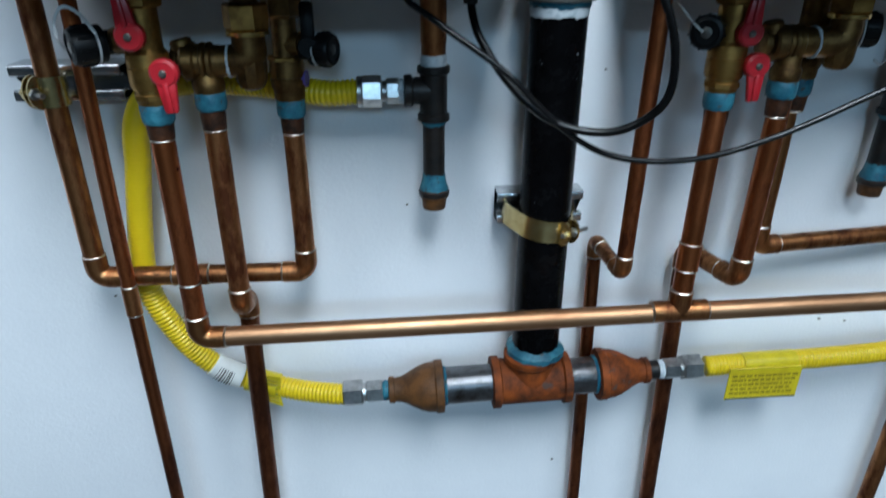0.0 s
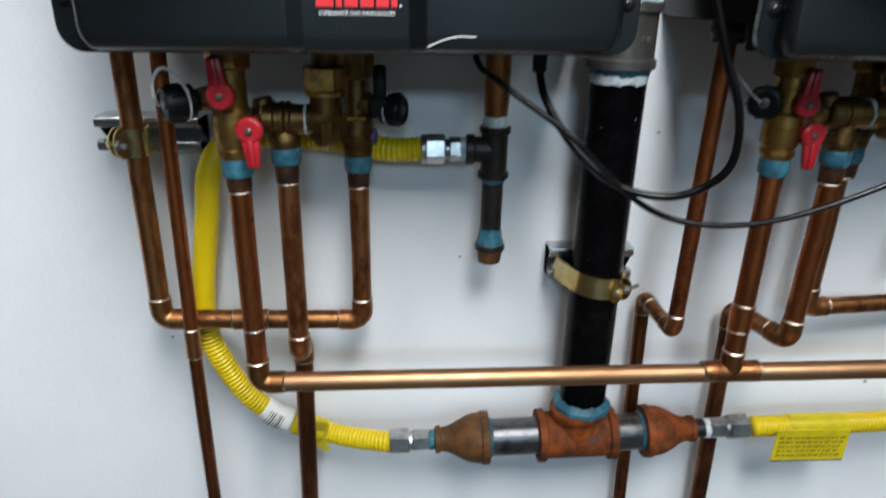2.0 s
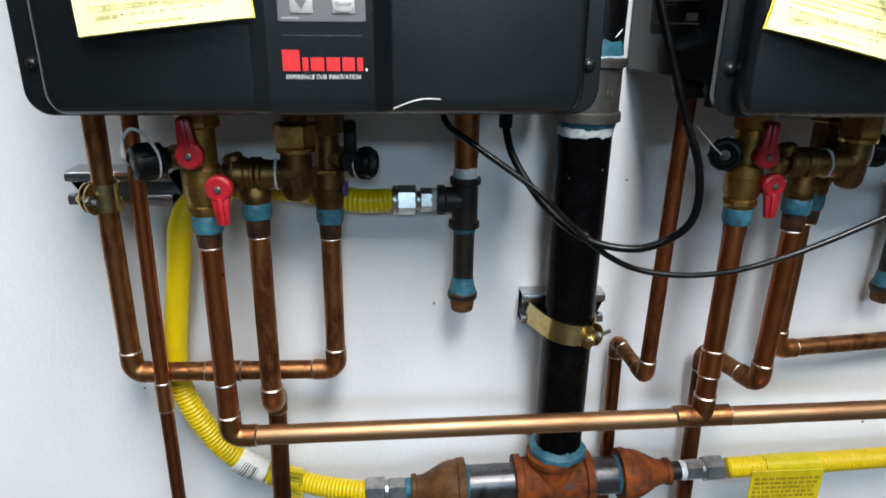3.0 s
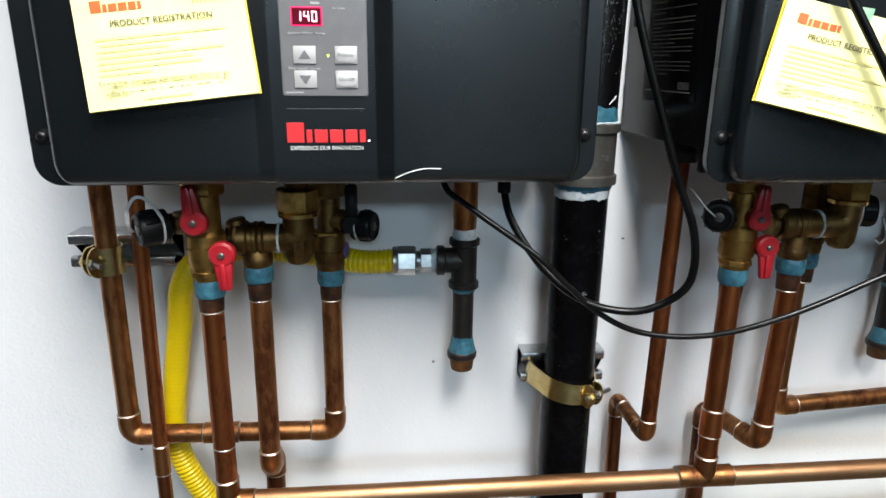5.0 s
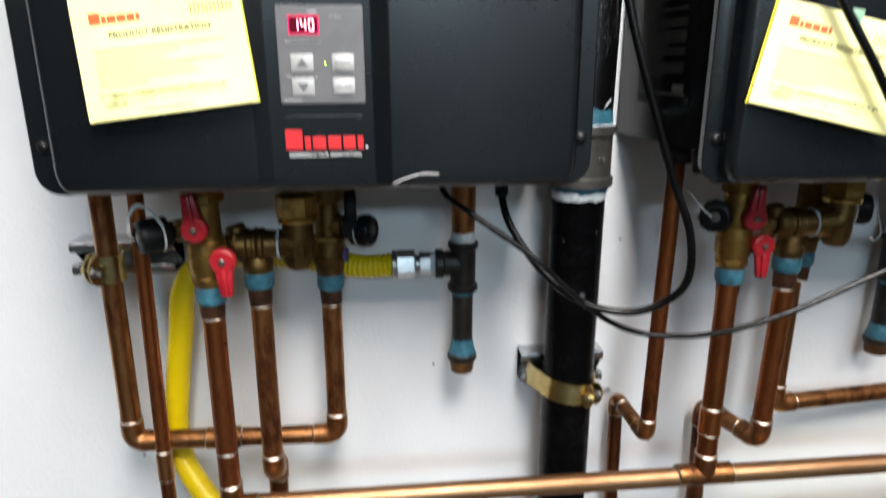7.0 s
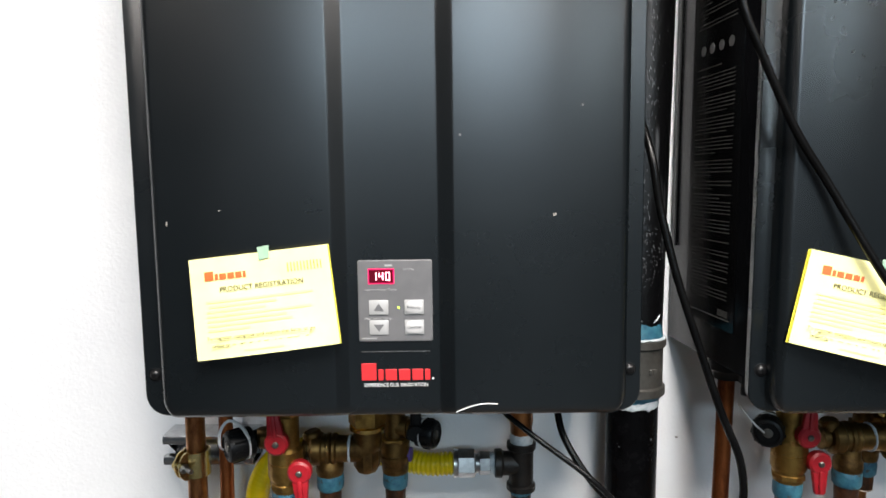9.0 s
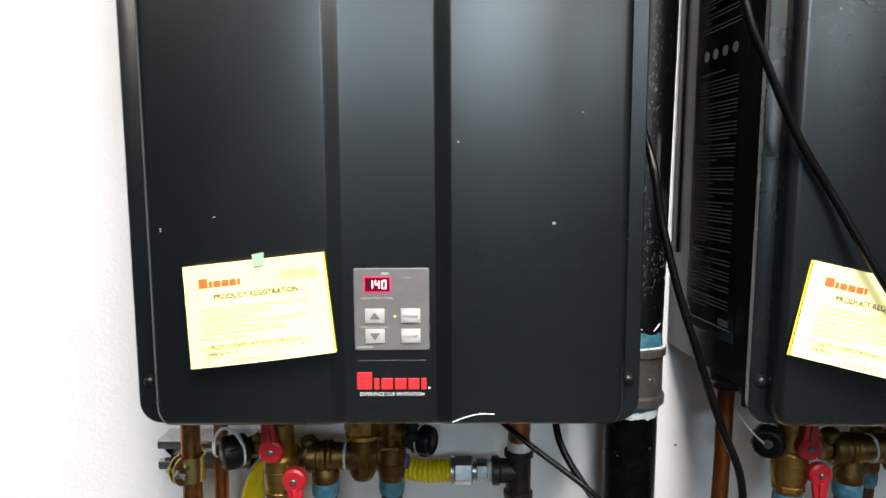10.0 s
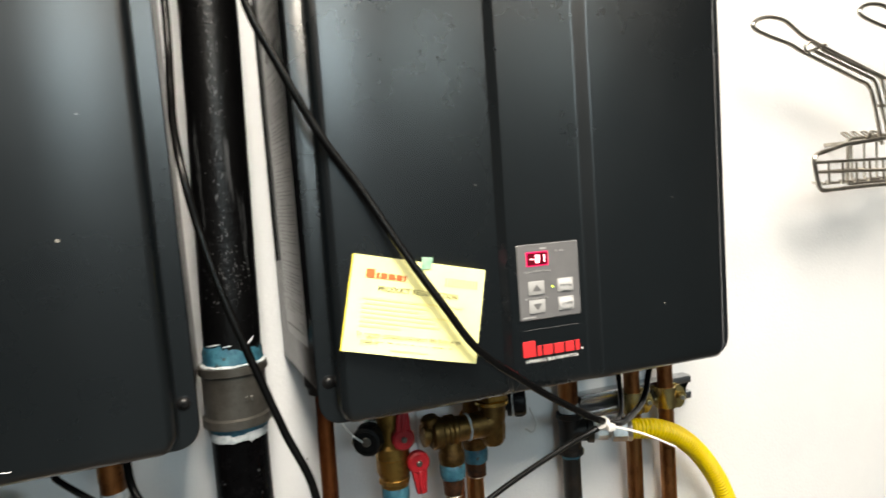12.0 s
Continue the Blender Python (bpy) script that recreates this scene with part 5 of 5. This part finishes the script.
cable([(0.1041, -0.1877, 1.3436), (0.1080, -0.1962, 1.3013), (0.1309, -0.2142, 1.2825), (0.1907, -0.2332, 1.2417), (0.2247, -0.2343, 1.2096), (0.2588, -0.2343, 1.1805), (0.2968, -0.2343, 1.1614), (0.3449, -0.2343, 1.1544), (0.3951, -0.2343, 1.1583), (0.4462, -0.2354, 1.1733), (0.4902, -0.2377, 1.1924), (0.5360, -0.2422, 1.2166), (0.5895, -0.2530, 1.2448), (0.6336, -0.2620, 1.2642), (0.6720, -0.2366, 1.2608), (0.7080, -0.1815, 1.2865), (0.7135, -0.1690, 1.3413)], 0.0030, GREY_CABLE, "thin dark grey cable sagging between the heaters")
cable([(0.3024, -0.2388, 1.9530), (0.3018, -0.2620, 1.7610), (0.3088, -0.2710, 1.6907), (0.3298, -0.2720, 1.6405), (0.3598, -0.2720, 1.5802), (0.3918, -0.2740, 1.5300), (0.4239, -0.2840, 1.4718), (0.4549, -0.2940, 1.4197), (0.4840, -0.2980, 1.3755), (0.5299, -0.2880, 1.3375), (0.5798, -0.2760, 1.3015), (0.6337, -0.2660, 1.2692), (0.6715, -0.2455, 1.2572), (0.7258, -0.2030, 1.2595), (0.7564, -0.1790, 1.2965)], 0.0038, CABLE, "black cable slung across the second heater")
tie = empty("cable_tie", "white cable tie round the joined cables", "cable tie")
part("strap", lathe((0.6297, -0.2660, 1.2692), (0.75, 0.15, -0.6), [(0, 0.0072), (0.0045, 0.0072)], 16), PALE, tie)
part("tie_head", boxed(0.630, 0.638, -0.279, -0.272, 1.263, 1.270, bevel=0.001), PALE, tie)
part("tie_tail", sweep(bmesh.new(), spline([(0.6358, -0.2760, 1.2672), (0.6770, -0.2700, 1.2495), (0.7230, -0.2640, 1.2236)], 6), 0.0015, 8, flat=0.5), PALE, tie)


# ---- fryer baskets on the wall ----
def fryer_basket(dx, dz, label):
    b = empty("fryer_basket", label, "wire basket", "hanging fryer baskets")
    y = -0.135
    yf, yb = -0.170, -0.118

    def wire(name, pts, r, smooth=0.012):
        return part(name, sweep(bmesh.new(), fillet([(x + dx, yy, z + dz) for x, yy, z in pts], smooth, 6), r, 10), STEEL_WIRE, b)

    loop = [(1.256, 1.555), (1.248, 1.610), (1.236, 1.633), (1.212, 1.6432), (1.150, 1.6668), (1.096, 1.6872), (1.062, 1.7010), (1.031, 1.7205), (1.005, 1.7255), (0.984, 1.7222), (0.9745, 1.7150), (0.979, 1.7085), (1.000, 1.7005), (1.038, 1.6896), (1.0574, 1.6806), (1.115, 1.6585), (1.165, 1.6392), (1.183, 1.6315), (1.1935, 1.612), (1.2105, 1.545)]
    part("handle", sweep(bmesh.new(), spline([(x + dx, y, z + dz) for x, z in loop], 7), 0.0027, 10), STEEL_WIRE, b)
    wire("handle_brace", [(1.077, y - 0.003, 1.6805), (1.194, y - 0.003, 1.6385), (1.2215, y - 0.003, 1.550)], 0.0024, 0.016)
    wire("handle_brace", [(1.090, y - 0.003, 1.6830), (1.206, y - 0.003, 1.6420), (1.2340, y - 0.003, 1.555)], 0.0024, 0.016)
    wire("handle_clip", [(1.097, y - 0.006, 1.6880), (1.060, y - 0.006, 1.6770), (1.058, y - 0.006, 1.6860), (1.068, y - 0.006, 1.6925), (1.083, y - 0.006, 1.6860), (1.080, y - 0.002, 1.6800)], 0.0019, 0.006)
    wire("handle_tie", [(1.194, y - 0.005, 1.601), (1.246, y - 0.005, 1.601)], 0.0021)
    x1 = 1.222
    wire("basket_frame", [(x1, yf, 1.556), (1.0946, yf, 1.5467), (1.036, yf, 1.5344), (1.0465, yf, 1.4857), (1.098, yf, 1.4869), (x1, yf, 1.4880)], 0.0029, 0.010)
    wire("basket_frame", [(x1 + 0.03, yb, 1.560), (1.164, yb, 1.556), (1.160, yb, 1.490), (x1 + 0.03, yb, 1.491)], 0.0026, 0.006)
    wire("basket_frame", [(1.0946, yf, 1.5467), (1.164, yb, 1.556)], 0.0024)
    for z0, z1 in ((1.5246, 1.5230), (1.5115, 1.5062)):
        wire("basket_wire", [(1.0398, yf, z0), (x1, yf, z1)], 0.0021)
        wire("basket_wire", [(1.0400, yf, z0), (1.162, yb, z0)], 0.0019)
        wire("basket_wire", [(1.162, yb, z0), (x1 + 0.03, yb, z1)], 0.0019)
    for k in range(7):
        x = 1.0635 + 0.0255 * k
        wire("basket_wire", [(x, yf, 1.5235), (x + 0.001, yf, 1.4945), (x + 0.030, yb, 1.4960)] + ([(x + 0.030, yb, 1.556)] if x > 1.135 else []), 0.0017, 0.004)
    for k in range(4):
        yy = yf + (yb - yf) * (k + 1) / 5
        wire("basket_wire", [(1.065 + 0.020 * k, yy, 1.4945), (x1, yy, 1.4960)], 0.0016)
    for k in range(4):
        x = 1.166 + 0.020 * k
        wire("rear_hook", [(x, yb, 1.556), (x, yb + 0.014, 1.567), (x + 0.010, yb + 0.014, 1.567), (x + 0.010, yb, 1.556)], 0.0015, 0.003)
    wire("basket_wire", [(1.2105, y, 1.548), (1.2105, yb, 1.558)], 0.0020)
    wire("basket_wire", [(1.2215, y, 1.551), (1.2215, yb, 1.559)], 0.0020)
    wire("wall_hook", [(1.200, WALL, 1.552), (1.200, yb - 0.004, 1.552), (1.200, yb - 0.006, 1.564)], 0.003, 0.004)
    return b


fryer_basket(0, 0, "steel wire fryer basket hanging on the white wall")
fryer_basket(0.194, 0.022, "second steel wire fryer basket hanging on the wall")

# scuffs on the wall panel
for x, z, w in ((0.109, 1.043, 0.003), (0.699, 0.847, 0.004), (0.325, 0.61, 0.003), (-0.265, 0.93, 0.0025), (-0.165, 0.885, 0.002), (0.74, 0.842, 0.003), (0.345, 1.205, 0.0025)):
    part("scuff", boxed(x, x + w, WALL - 0.0028, WALL - 0.0004, z, z + w * 0.7), DIRT, wall_north)
